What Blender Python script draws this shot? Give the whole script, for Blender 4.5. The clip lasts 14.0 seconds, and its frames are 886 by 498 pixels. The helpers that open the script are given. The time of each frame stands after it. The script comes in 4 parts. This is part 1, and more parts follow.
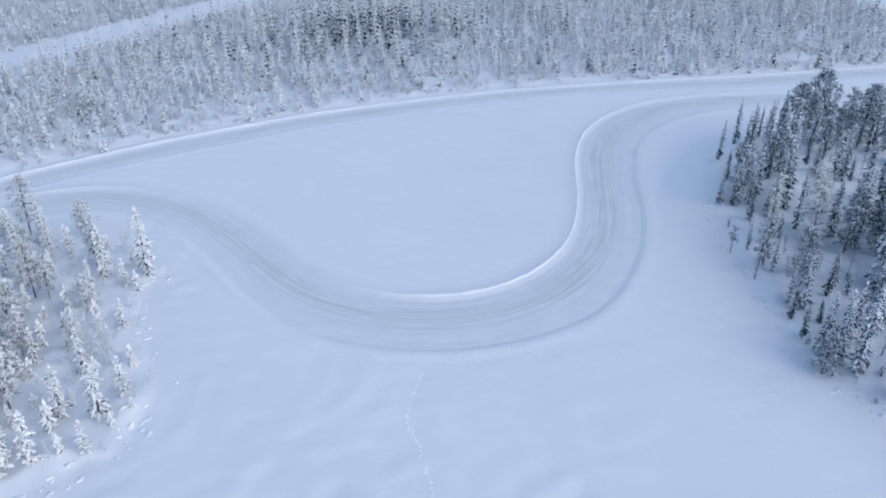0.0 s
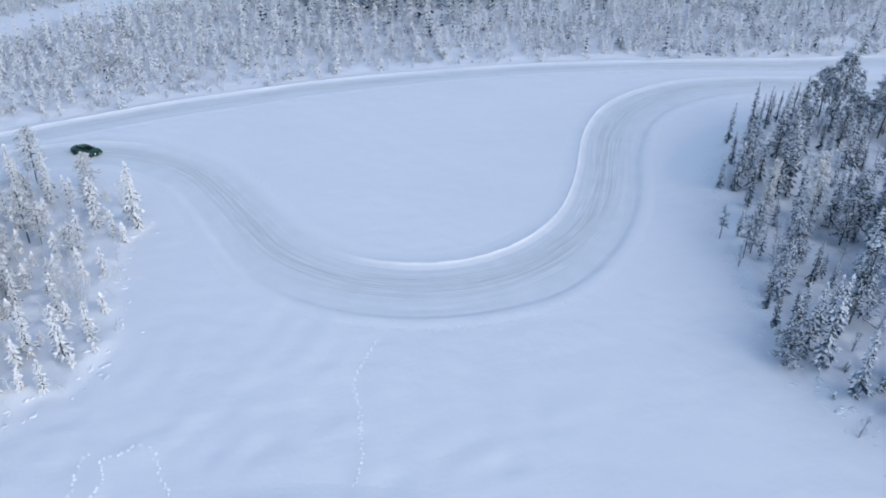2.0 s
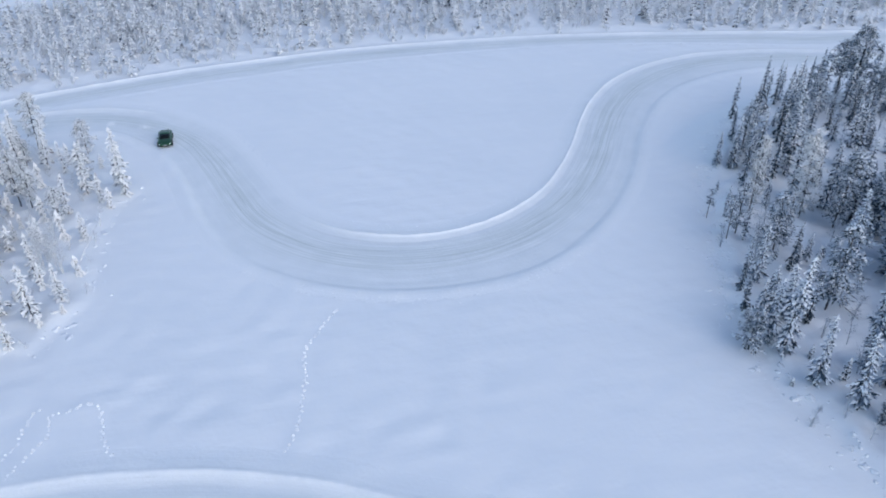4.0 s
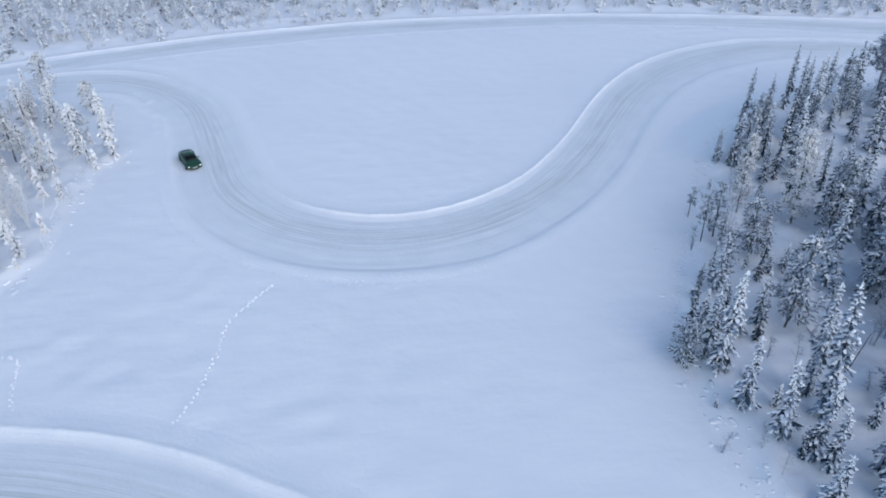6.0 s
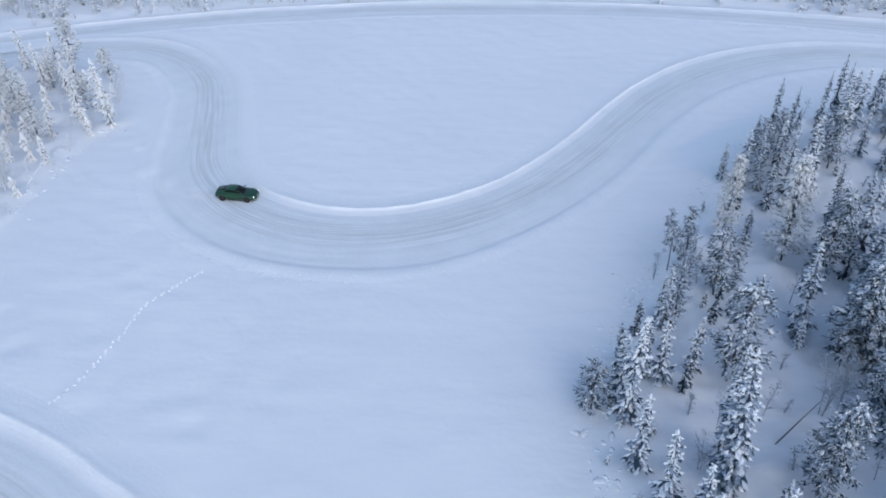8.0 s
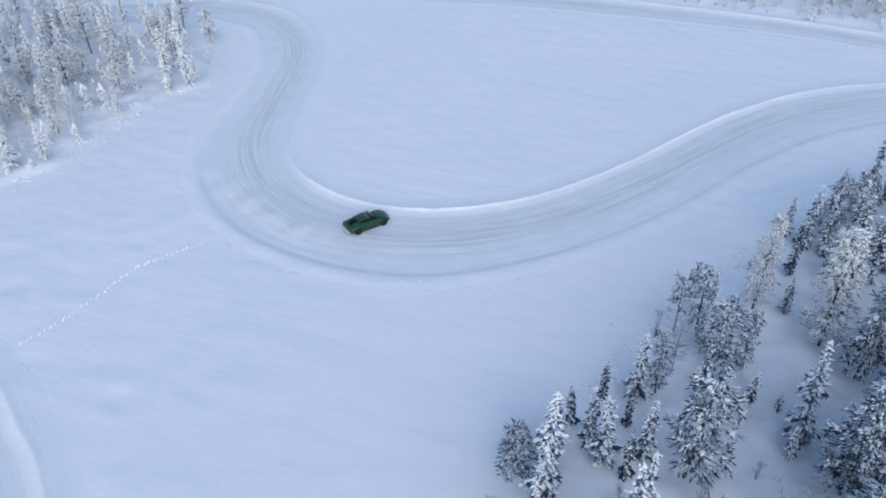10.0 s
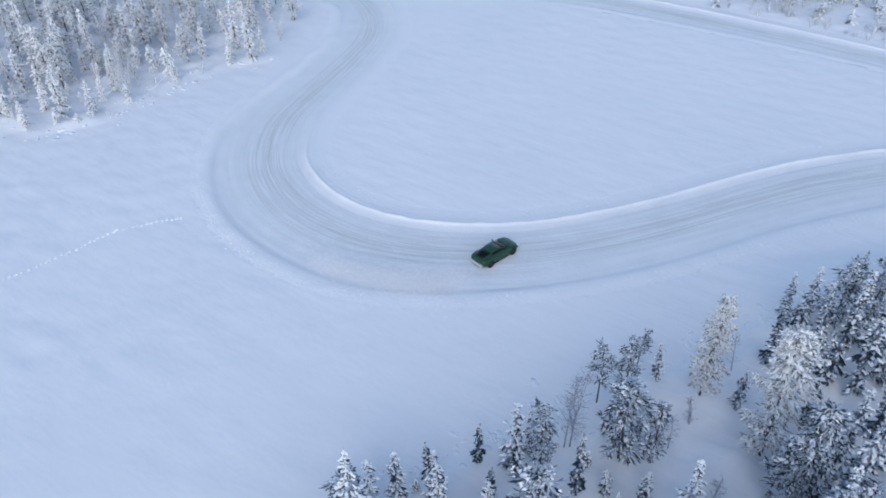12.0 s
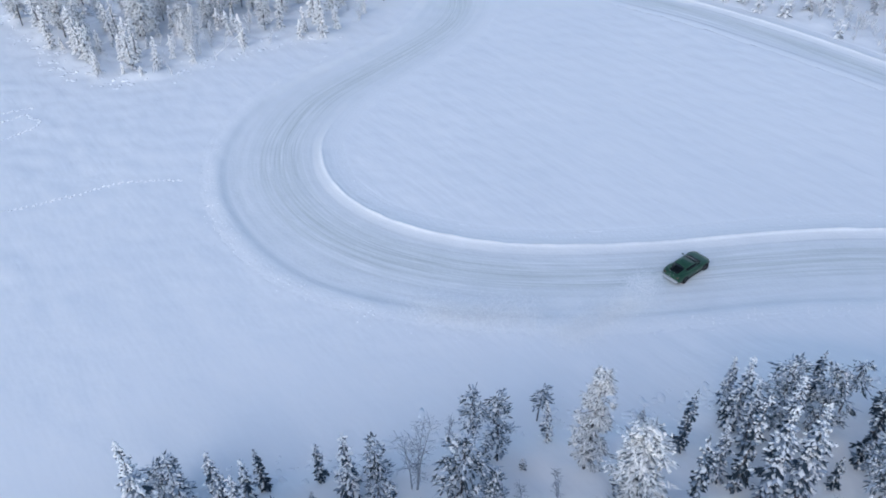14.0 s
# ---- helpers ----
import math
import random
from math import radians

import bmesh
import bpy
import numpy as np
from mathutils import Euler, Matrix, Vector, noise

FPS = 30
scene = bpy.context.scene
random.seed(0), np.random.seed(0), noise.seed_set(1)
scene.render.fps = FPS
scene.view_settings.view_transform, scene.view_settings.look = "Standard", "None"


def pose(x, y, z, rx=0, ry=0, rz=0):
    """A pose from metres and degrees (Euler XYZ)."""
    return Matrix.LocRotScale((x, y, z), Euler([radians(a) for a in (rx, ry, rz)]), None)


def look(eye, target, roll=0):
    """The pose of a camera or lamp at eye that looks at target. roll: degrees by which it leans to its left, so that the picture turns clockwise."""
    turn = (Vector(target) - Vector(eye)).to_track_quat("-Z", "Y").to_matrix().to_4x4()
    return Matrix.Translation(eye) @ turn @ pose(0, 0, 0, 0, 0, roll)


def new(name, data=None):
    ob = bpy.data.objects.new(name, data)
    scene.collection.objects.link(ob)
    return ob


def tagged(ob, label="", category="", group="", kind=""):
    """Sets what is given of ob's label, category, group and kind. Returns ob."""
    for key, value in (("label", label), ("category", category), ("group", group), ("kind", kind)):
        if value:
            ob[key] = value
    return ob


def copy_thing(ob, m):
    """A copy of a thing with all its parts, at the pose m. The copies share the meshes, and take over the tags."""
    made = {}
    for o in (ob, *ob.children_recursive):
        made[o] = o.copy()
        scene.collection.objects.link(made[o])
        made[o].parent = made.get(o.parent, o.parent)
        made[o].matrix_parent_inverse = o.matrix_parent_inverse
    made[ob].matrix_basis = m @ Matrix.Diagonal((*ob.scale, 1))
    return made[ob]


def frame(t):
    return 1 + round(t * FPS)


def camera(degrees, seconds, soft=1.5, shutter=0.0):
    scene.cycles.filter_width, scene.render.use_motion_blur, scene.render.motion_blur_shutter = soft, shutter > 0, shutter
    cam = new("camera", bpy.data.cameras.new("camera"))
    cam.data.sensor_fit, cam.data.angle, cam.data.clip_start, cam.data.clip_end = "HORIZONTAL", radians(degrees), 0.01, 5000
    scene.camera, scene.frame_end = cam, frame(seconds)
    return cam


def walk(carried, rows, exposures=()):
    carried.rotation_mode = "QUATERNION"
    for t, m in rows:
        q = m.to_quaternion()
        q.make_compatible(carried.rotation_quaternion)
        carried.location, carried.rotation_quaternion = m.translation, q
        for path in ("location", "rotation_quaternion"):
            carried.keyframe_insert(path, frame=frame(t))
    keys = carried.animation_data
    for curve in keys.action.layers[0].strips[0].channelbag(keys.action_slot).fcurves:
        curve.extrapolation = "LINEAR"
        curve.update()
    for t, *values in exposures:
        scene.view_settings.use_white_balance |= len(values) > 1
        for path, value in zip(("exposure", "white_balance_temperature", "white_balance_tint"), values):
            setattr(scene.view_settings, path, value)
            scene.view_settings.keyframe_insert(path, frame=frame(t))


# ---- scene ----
cam = camera(60.4, 14.0, soft=1.8)
PATH = [
    (0, (3.451, -1.711, 43.407), (4.17, -0.101, 42.464), 0.3),
    (0.5, (6.095, -2.907, 43.375), (6.766, -1.287, 42.414), 0.5),
    (1, (8.299, -3.971, 43.295), (8.931, -2.343, 42.321), 0.7),
    (1.5, (10.089, -4.803, 43.244), (10.686, -3.17, 42.255), 1.0),
    (2, (11.549, -5.458, 43.216), (12.116, -3.824, 42.213), 1.1),
    (2.5, (12.931, -6.028, 43.167), (13.466, -4.391, 42.15), 0.9),
    (3, (14.608, -6.555, 43.139), (15.109, -4.916, 42.107), 0.7),
    (3.5, (16.936, -7.204, 43.073), (17.402, -5.563, 42.028), 0.5),
    (3.7, (18.151, -7.418, 43.061), (18.6, -5.778, 42.008), 0.3),
    (5.8, (33.284, -8.191, 42.736), (33.48, -6.54, 41.623), -0.4),
    (6, (34.807, -8.056, 42.721), (34.977, -6.408, 41.602), -0.5),
    (6.5, (38.844, -7.36, 42.655), (38.947, -5.715, 41.522), -0.6),
    (7, (43.067, -6.354, 42.511), (43.098, -4.714, 41.366), -0.9),
    (7.5, (47.514, -4.981, 42.313), (47.467, -3.348, 41.159), -1.0),
    (8, (51.789, -3.312, 42.129), (51.647, -1.691, 40.966), -1.2),
    (8.2, (53.391, -2.567, 42.089), (53.202, -0.953, 40.923), -1.3),
    (10.3, (68.004, 6.927, 41.251), (67.373, 8.401, 40.055), -0.9),
    (10.5, (69.462, 7.994, 41.23), (68.79, 9.449, 40.033), -0.9),
    (11, (73.226, 11.092, 41.197), (72.45, 12.49, 39.996), -0.7),
    (11.5, (76.684, 14.56, 41.153), (75.818, 15.897, 39.944), -0.9),
    (12, (79.887, 18.232, 41.101), (78.936, 19.501, 39.882), -1.1),
    (12.5, (82.84, 21.844, 40.997), (81.81, 23.043, 39.772), -1.1),
    (13, (85.559, 25.5, 40.962), (84.453, 26.623, 39.731), -1.0),
    (13.5, (88.011, 29.22, 40.971), (86.834, 30.26, 39.732), -0.9),
    (14, (90.21, 33.044, 41.005), (88.964, 33.99, 39.759), -0.7),
]
walk(cam, [(t, look(eye, target, roll)) for t, eye, target, roll in PATH], exposures=[(0.0, 0.42, 6240, 10), (14.0, 0.42, 6240, 10)])

# ---- world, sun, exposure ----
world = bpy.data.worlds.new("winter_sky")
scene.world = world
world.use_nodes = True
wn = world.node_tree
sky = wn.nodes.new("ShaderNodeTexSky")
sky.sky_type = "NISHITA"
sky.sun_disc = False
sky.sun_elevation, sky.sun_rotation = radians(33), radians(150)
wn.links.new(sky.outputs[0], wn.nodes["Background"].inputs[0])
wn.nodes["Background"].inputs[1].default_value = 0.15
sun = new("sun", bpy.data.lights.new("sun", "SUN"))
sun.data.energy, sun.data.angle, sun.data.color = 0.6, radians(70), (1.0, 0.95, 0.9)
sun.matrix_world = look((50, -87, 65), (0, 0, 0))


# ---- materials ----
def material(name, rough=0.6, spec=0.3, metal=0.0):
    m = bpy.data.materials.new(name)
    m.use_nodes = True
    b = m.node_tree.nodes["Principled BSDF"]
    b.inputs["Roughness"].default_value = rough
    b.inputs["Specular IOR Level"].default_value = spec
    b.inputs["Metallic"].default_value = metal
    return m, m.node_tree, b


def node(tree, kind, **values):
    n = tree.nodes.new(kind)
    for key, value in values.items():
        n.inputs[key.replace("_", " ")].default_value = value
    return n


def mix(tree, factor, a, b):
    """A colour mix; each of factor, a, b is a socket or a value."""
    n = tree.nodes.new("ShaderNodeMix")
    n.data_type = "RGBA"
    for socket, value in ((n.inputs[0], factor), (n.inputs[6], a), (n.inputs[7], b)):
        if hasattr(value, "links"):
            tree.links.new(value, socket)
        else:
            socket.default_value = value if not isinstance(value, tuple) else (*value, 1.0)
    return n.outputs[2]


def ramp(tree, socket, low, high, a=0.0, b=1.0):
    n = tree.nodes.new("ShaderNodeMapRange")
    n.inputs[1].default_value, n.inputs[2].default_value = low, high
    n.inputs[3].default_value, n.inputs[4].default_value = a, b
    tree.links.new(socket, n.inputs[0])
    return n.outputs[0]


def math_node(tree, op, a, b):
    n = tree.nodes.new("ShaderNodeMath")
    n.operation = op
    for socket, value in ((n.inputs[0], a), (n.inputs[1], b)):
        if hasattr(value, "links"):
            tree.links.new(value, socket)
        else:
            socket.default_value = value
    return n.outputs[0]


def noise_at(tree, scale, detail=3.0, vector=None):
    n = node(tree, "ShaderNodeTexNoise", Scale=scale, Detail=detail)
    if vector is None:
        vector = tree.nodes.new("ShaderNodeNewGeometry").outputs["Position"]
    tree.links.new(vector, n.inputs["Vector"])
    return n.outputs["Fac"]


def bump(tree, bsdf, height, strength, distance):
    n = node(tree, "ShaderNodeBump", Strength=strength, Distance=distance)
    tree.links.new(height, n.inputs["Height"])
    tree.links.new(n.outputs[0], bsdf.inputs["Normal"])


def attribute(tree, name):
    n = tree.nodes.new("ShaderNodeAttribute")
    n.attribute_name = name
    return n.outputs["Fac"]


def snow_material():
    m, t, b = material("field_snow", 0.7, 0.25)
    where = t.nodes.new("ShaderNodeNewGeometry").outputs["Position"]
    split = t.nodes.new("ShaderNodeSeparateXYZ")
    t.links.new(where, split.inputs[0])

    def wind(turn, size, scale):
        """Noise drawn out along the wind, turn degrees from the x axis."""
        stretch = t.nodes.new("ShaderNodeMapping")
        stretch.inputs["Rotation"].default_value = (0, 0, radians(-turn))
        stretch.inputs["Scale"].default_value = size
        t.links.new(where, stretch.inputs["Vector"])
        return noise_at(t, scale, 3, stretch.outputs[0])

    broad = noise_at(t, 0.07, 4)
    fine = noise_at(t, 2.5, 5)
    # low drifts lie north to south before the bend, west to east inside it
    south = wind(-76, (0.14, 0.62, 1.0), 0.75)
    north = wind(10, (0.16, 0.9, 1.0), 0.75)
    blend = t.nodes.new("ShaderNodeMix")
    t.links.new(ramp(t, split.outputs[1], 46, 64), blend.inputs[0])
    t.links.new(south, blend.inputs[2])
    t.links.new(north, blend.inputs[3])
    ripple = blend.outputs[0]
    lit_crust = ramp(t, noise_at(t, 0.32, 5), 0.5, 0.72)
    base = mix(t, ramp(t, broad, 0.35, 0.65), (0.80, 0.83, 0.862), (0.83, 0.854, 0.88))
    # lit tone of drift crests and crust bumps is put into the colour
    base = mix(t, ramp(t, ripple, 0.45, 0.75, 0.0, 0.16), base, (0.90, 0.91, 0.925))
    base = mix(t, math_node(t, "MULTIPLY", lit_crust, 0.16), base, (0.90, 0.91, 0.925))
    t.links.new(base, b.inputs["Base Color"])
    drift = noise_at(t, 0.75, 2)
    height = math_node(t, "ADD", math_node(t, "MULTIPLY", fine, 0.06), math_node(t, "ADD", math_node(t, "MULTIPLY", ripple, 0.75), math_node(t, "MULTIPLY", drift, 0.35)))
    bump(t, b, height, 0.36, 0.28)
    return m


def track_material():
    m, t, b = material("packed_snow_and_ice", 0.5, 0.35)
    along, across = attribute(t, "along"), attribute(t, "across")
    place = t.nodes.new("ShaderNodeCombineXYZ")
    t.links.new(math_node(t, "MULTIPLY", along, 0.045), place.inputs[0])
    t.links.new(math_node(t, "MULTIPLY", across, 2.3), place.inputs[1])
    streak = noise_at(t, 1.0, 5, place.outputs[0])
    place_fine = t.nodes.new("ShaderNodeCombineXYZ")
    t.links.new(math_node(t, "MULTIPLY", along, 0.10), place_fine.inputs[0])
    t.links.new(math_node(t, "MULTIPLY", across, 4.5), place_fine.inputs[1])
    scratch = noise_at(t, 1.0, 3, place_fine.outputs[0])
    cloud = noise_at(t, 0.35, 4)
    wear = math_node(t, "MULTIPLY", attribute(t, "wear"), ramp(t, streak, 0.36, 0.62, 0.1, 0.8))
    base = mix(t, ramp(t, cloud, 0.3, 0.7), (0.74, 0.775, 0.80), (0.79, 0.82, 0.845))
    base = mix(t, wear, base, (0.60, 0.645, 0.64))
    swept = math_node(t, "MULTIPLY", ramp(t, scratch, 0.55, 0.68), ramp(t, cloud, 0.3, 0.55))
    base = mix(t, math_node(t, "MULTIPLY", math_node(t, "MULTIPLY", swept, ramp(t, attribute(t, "wear"), 0.05, 0.5)), 0.7), base, (0.86, 0.88, 0.9))
    dark = math_node(t, "MULTIPLY", ramp(t, scratch, 0.46, 0.34), attribute(t, "wear"))
    base = mix(t, math_node(t, "MULTIPLY", dark, 0.5), base, (0.46, 0.51, 0.50))
    crumbs = math_node(t, "MULTIPLY", ramp(t, scratch, 0.35, 0.6, 0.45, 1.0), ramp(t, noise_at(t, 1.6, 4), 0.35, 0.62, 0.5, 1.0))
    base = mix(t, math_node(t, "MULTIPLY", attribute(t, "berm"), math_node(t, "MULTIPLY", crumbs, 0.7)), base, (0.89, 0.905, 0.92))
    fieldness = attribute(t, "field")
    base = mix(t, fieldness, base, (0.83, 0.855, 0.88))
    t.links.new(base, b.inputs["Base Color"])
    t.links.new(ramp(t, wear, 0.0, 1.0, 0.65, 0.38), b.inputs["Roughness"])
    rough = math_node(t, "ADD", math_node(t, "MULTIPLY", scratch, 0.5), noise_at(t, 3.0, 4))
    bump(t, b, rough, 0.45, 0.07)
    return m


def loose_snow(name, tint):
    m, t, b = material(name, 0.75, 0.2)
    patch = noise_at(t, 1.7, 4)
    t.links.new(mix(t, ramp(t, patch, 0.3, 0.7), tuple(c * 0.9 for c in tint), tint), b.inputs["Base Color"])
    bump(t, b, noise_at(t, 7.0, 3), 0.5, 0.06)
    return m


def needle_material(name, dark, frost, share):
    m, t, b = material(name, 0.65, 0.2)
    island = t.nodes.new("ShaderNodeNewGeometry").outputs["Random Per Island"]
    tint = t.nodes.new("ShaderNodeObjectInfo").outputs["Random"]
    green = mix(t, tint, dark, tuple(c * 1.7 for c in dark))
    rime = math_node(t, "ADD", ramp(t, noise_at(t, 2.4, 3), 0.35, 0.65, -0.25, 0.25), island)
    t.links.new(mix(t, ramp(t, rime, 1.0 - share - 0.2, 1.0 - share + 0.2), green, frost), b.inputs["Base Color"])
    return m


def bark_material(name, dark, light):
    m, t, b = material(name, 0.85, 0.15)
    t.links.new(mix(t, ramp(t, noise_at(t, 5.0, 4), 0.35, 0.65), dark, light), b.inputs["Base Color"])
    bump(t, b, noise_at(t, 14.0, 3), 0.6, 0.03)
    return m


SNOW = snow_material()
TRACK = track_material()
CLOD = loose_snow("loose_snow", (0.90, 0.91, 0.92))
RIME_SNOW = loose_snow("rime_and_snow", (0.90, 0.905, 0.91))
TREE_SNOW = loose_snow("snow_on_branches", (0.80, 0.835, 0.87))
NEEDLES = needle_material("spruce_needles", (0.026, 0.041, 0.058), (0.36, 0.43, 0.53), 0.5)
DARK_NEEDLES = needle_material("dark_spruce_needles", (0.018, 0.029, 0.040), (0.30, 0.38, 0.48), 0.3)
RIMED = needle_material("rimed_needles", (0.13, 0.145, 0.155), (0.78, 0.795, 0.81), 0.68)
PINE_NEEDLES = needle_material("pine_needles", (0.030, 0.046, 0.058), (0.42, 0.49, 0.58), 0.54)
BARK = bark_material("bark", (0.045, 0.047, 0.054), (0.13, 0.13, 0.14))
TWIG = bark_material("birch_twigs", (0.20, 0.225, 0.26), (0.50, 0.55, 0.62))
RIMED_TWIG = bark_material("rimed_twigs", (0.50, 0.515, 0.54), (0.78, 0.795, 0.81))


def paint_material():
    m, t, b = material("dark_green_paint", 0.4, 0.35, 0.1)
    b.inputs["Coat Weight"].default_value = 0.3
    b.inputs["Coat Roughness"].default_value = 0.12
    dust = ramp(t, noise_at(t, 3.0, 4, t.nodes.new("ShaderNodeTexCoord").outputs["Object"]), 0.35, 0.85, 0.0, 0.05)
    t.links.new(mix(t, dust, (0.010, 0.060, 0.027), (0.3, 0.33, 0.34)), b.inputs["Base Color"])
    return m


def plain(name, colour, rough, spec=0.5, metal=0.0, glow=0.0):
    m, t, b = material(name, rough, spec, metal)
    grain = noise_at(t, 9.0, 3, t.nodes.new("ShaderNodeTexCoord").outputs["Object"])
    t.links.new(mix(t, ramp(t, grain, 0.3, 0.7), tuple(c * 0.85 for c in colour), colour), b.inputs["Base Color"])
    if glow:
        b.inputs["Emission Color"].default_value = (*colour, 1)
        b.inputs["Emission Strength"].default_value = glow
    return m


PAINT = paint_material()
GLASS = plain("tinted_glass", (0.006, 0.008, 0.009), 0.2, 0.18)
RUBBER = plain("tyre_rubber", (0.02, 0.02, 0.021), 0.8, 0.3)
ALLOY = plain("dark_alloy", (0.10, 0.10, 0.105), 0.35, 0.5, 0.8)
TRIM = plain("black_trim", (0.015, 0.015, 0.016), 0.5)
LAMP = plain("headlamp_glass", (0.9, 0.92, 0.96), 0.1, 0.5, 0.0, 0.65)
TAIL = plain("red_tail_glass", (0.22, 0.012, 0.012), 0.2, 0.5)
DUSTED = plain("snow_dusted_bumper", (0.55, 0.57, 0.60), 0.7, 0.2)


# ---- helpers of this scene ----
def mesh_from(name, verts, faces, mats, slots=None, smooth=False):
    me = bpy.data.meshes.new(name)
    me.from_pydata([tuple(map(float, v)) for v in verts], [], faces)
    for m in mats:
        me.materials.append(m)
    if slots is not None:
        me.polygons.foreach_set("material_index", np.asarray(slots, dtype=np.int32))
    if smooth:
        me.polygons.foreach_set("use_smooth", np.ones(len(me.polygons), dtype=bool))
    me.update()
    return me


def part(name, bm, mat, parent, label=""):
    """Links a bmesh as one mesh object under a thing or a part."""
    me = bpy.data.meshes.new(name)
    bm.to_mesh(me)
    bm.free()
    me.materials.append(mat)
    ob = new(name, me)
    ob.parent = parent
    return tagged(ob, label)


def lattice(ix, iy, seed):
    h = (ix.astype(np.int64) * 374761393 + iy.astype(np.int64) * 668265263 + seed * 982451653) & 0xFFFFFFFF
    h = ((h ^ (h >> 13)) * 1274126177) & 0xFFFFFFFF
    return ((h ^ (h >> 16)) & 0xFFFF) / 65535.0


def value_noise(x, y, size, seed):
    x, y = np.asarray(x, dtype=float) / size, np.asarray(y, dtype=float) / size
    ix, iy = np.floor(x), np.floor(y)
    fx, fy = x - ix, y - iy
    fx, fy = fx * fx * (3 - 2 * fx), fy * fy * (3 - 2 * fy)
    a, b = lattice(ix, iy, seed), lattice(ix + 1, iy, seed)
    c, d = lattice(ix, iy + 1, seed), lattice(ix + 1, iy + 1, seed)
    return (a * (1 - fx) + b * fx) * (1 - fy) + (c * (1 - fx) + d * fx) * fy


def step(x, low, high):
    s = np.clip((np.asarray(x, dtype=float) - low) / (high - low), 0, 1)
    return s * s * (3 - 2 * s)


def smooth_line(points, per):
    """A Catmull-Rom curve through rows of numbers."""
    p = np.asarray(points, dtype=float)
    p = np.vstack([2 * p[0] - p[1], p, 2 * p[-1] - p[-2]])
    out = []
    for i in range(1, len(p) - 2):
        for k in range(per):
            s = k / per
            out.append(0.5 * (2 * p[i] + (p[i + 1] - p[i - 1]) * s + (2 * p[i - 1] - 5 * p[i] + 4 * p[i + 1] - p[i + 2]) * s * s
                              + (3 * p[i] - p[i - 1] - 3 * p[i + 1] + p[i + 2]) * s ** 3))
    out.append(p[-2])
    return np.array(out)


def inside(x, y, poly):
    x, y = np.asarray(x, dtype=float), np.asarray(y, dtype=float)
    hit = np.zeros(x.shape, dtype=bool)
    for (x0, y0), (x1, y1) in zip(poly, np.roll(poly, -1, axis=0)):
        if y0 != y1:
            hit ^= ((y0 > y) != (y1 > y)) & (x < (x1 - x0) * (y - y0) / (y1 - y0) + x0)
    return hit


def distance_to(x, y, line):
    x, y = np.asarray(x, dtype=float), np.asarray(y, dtype=float)
    best = np.full(x.shape, 1e9)
    for (x0, y0), (x1, y1) in zip(line[:-1], line[1:]):
        dx, dy = x1 - x0, y1 - y0
        s = np.clip(((x - x0) * dx + (y - y0) * dy) / (dx * dx + dy * dy + 1e-9), 0, 1)
        best = np.minimum(best, np.hypot(x - x0 - s * dx, y - y0 - s * dy))
    return best


# ---- the plan ----
# inner crest x, y; outer edge x, y; height of the inner berm; height of the outer berm
BEND = [
    (-46, 98, -49, 90, 0.0, 0.1), (-30, 104, -32, 95.5, 0.1, 0.1), (-20, 107.6, -22, 99.5, 0.25, 0.15), (-11, 109.9, -13, 101.7, 0.35, 0.2),
    (-3, 109.6, -6, 101.9, 0.4, 0.2), (3.4, 106.9, 0.2, 99.9, 0.35, 0.25), (8.5, 102.8, 4.4, 95.0, 0.10, 0.35),
    (13.2, 96.7, 7.4, 90.0, 0.0, 0.4), (16.5, 88.8, 9.6, 83.2, 0.0, 0.4), (18.9, 80.6, 11.4, 75.3, 0.0, 0.32),
    (21.6, 72.4, 13.6, 67.4, 0.15, 0.2), (25.8, 66.4, 17.0, 61.4, 0.42, 0.1), (29.8, 63.6, 22.6, 56.1, 0.6, 0.1), (34.5, 62.1, 29.6, 52.8, 0.65, 0.1),
    (39.5, 62.1, 37.0, 51.7, 0.65, 0.1), (44.0, 63.4, 44.5, 52.6, 0.65, 0.1), (48.1, 65.7, 50.7, 55.7, 0.65, 0.1), (52.6, 69.4, 56.4, 60.4, 0.6, 0.08),
    (57, 74.8, 62.0, 66.6, 0.55, 0.06), (61, 80.8, 66.6, 73.2, 0.62, 0.06), (65, 87.6, 70.6, 80.0, 0.62, 0.06), (69.5, 94.3, 74.9, 86.2, 0.62, 0.06),
    (75, 100.6, 80.2, 92.4, 0.58, 0.06), (81, 105.4, 86.2, 97.2, 0.55, 0.06), (88, 109.0, 92.5, 100.2, 0.4, 0.06), (96, 111.2, 98.6, 101.8, 0.4, 0.06),
    (104, 111.3, 105, 102.0, 0.35, 0.06), (113, 109.9, 112, 100.6, 0.35, 0.06), (122, 107.2, 119.6, 98.0, 0.3, 0.06), (135, 103.4, 132, 94.2, 0.2, 0.06),
    (160, 96, 157, 87, 0.1, 0.06), (200, 84, 197, 75, 0.1, 0.06)]
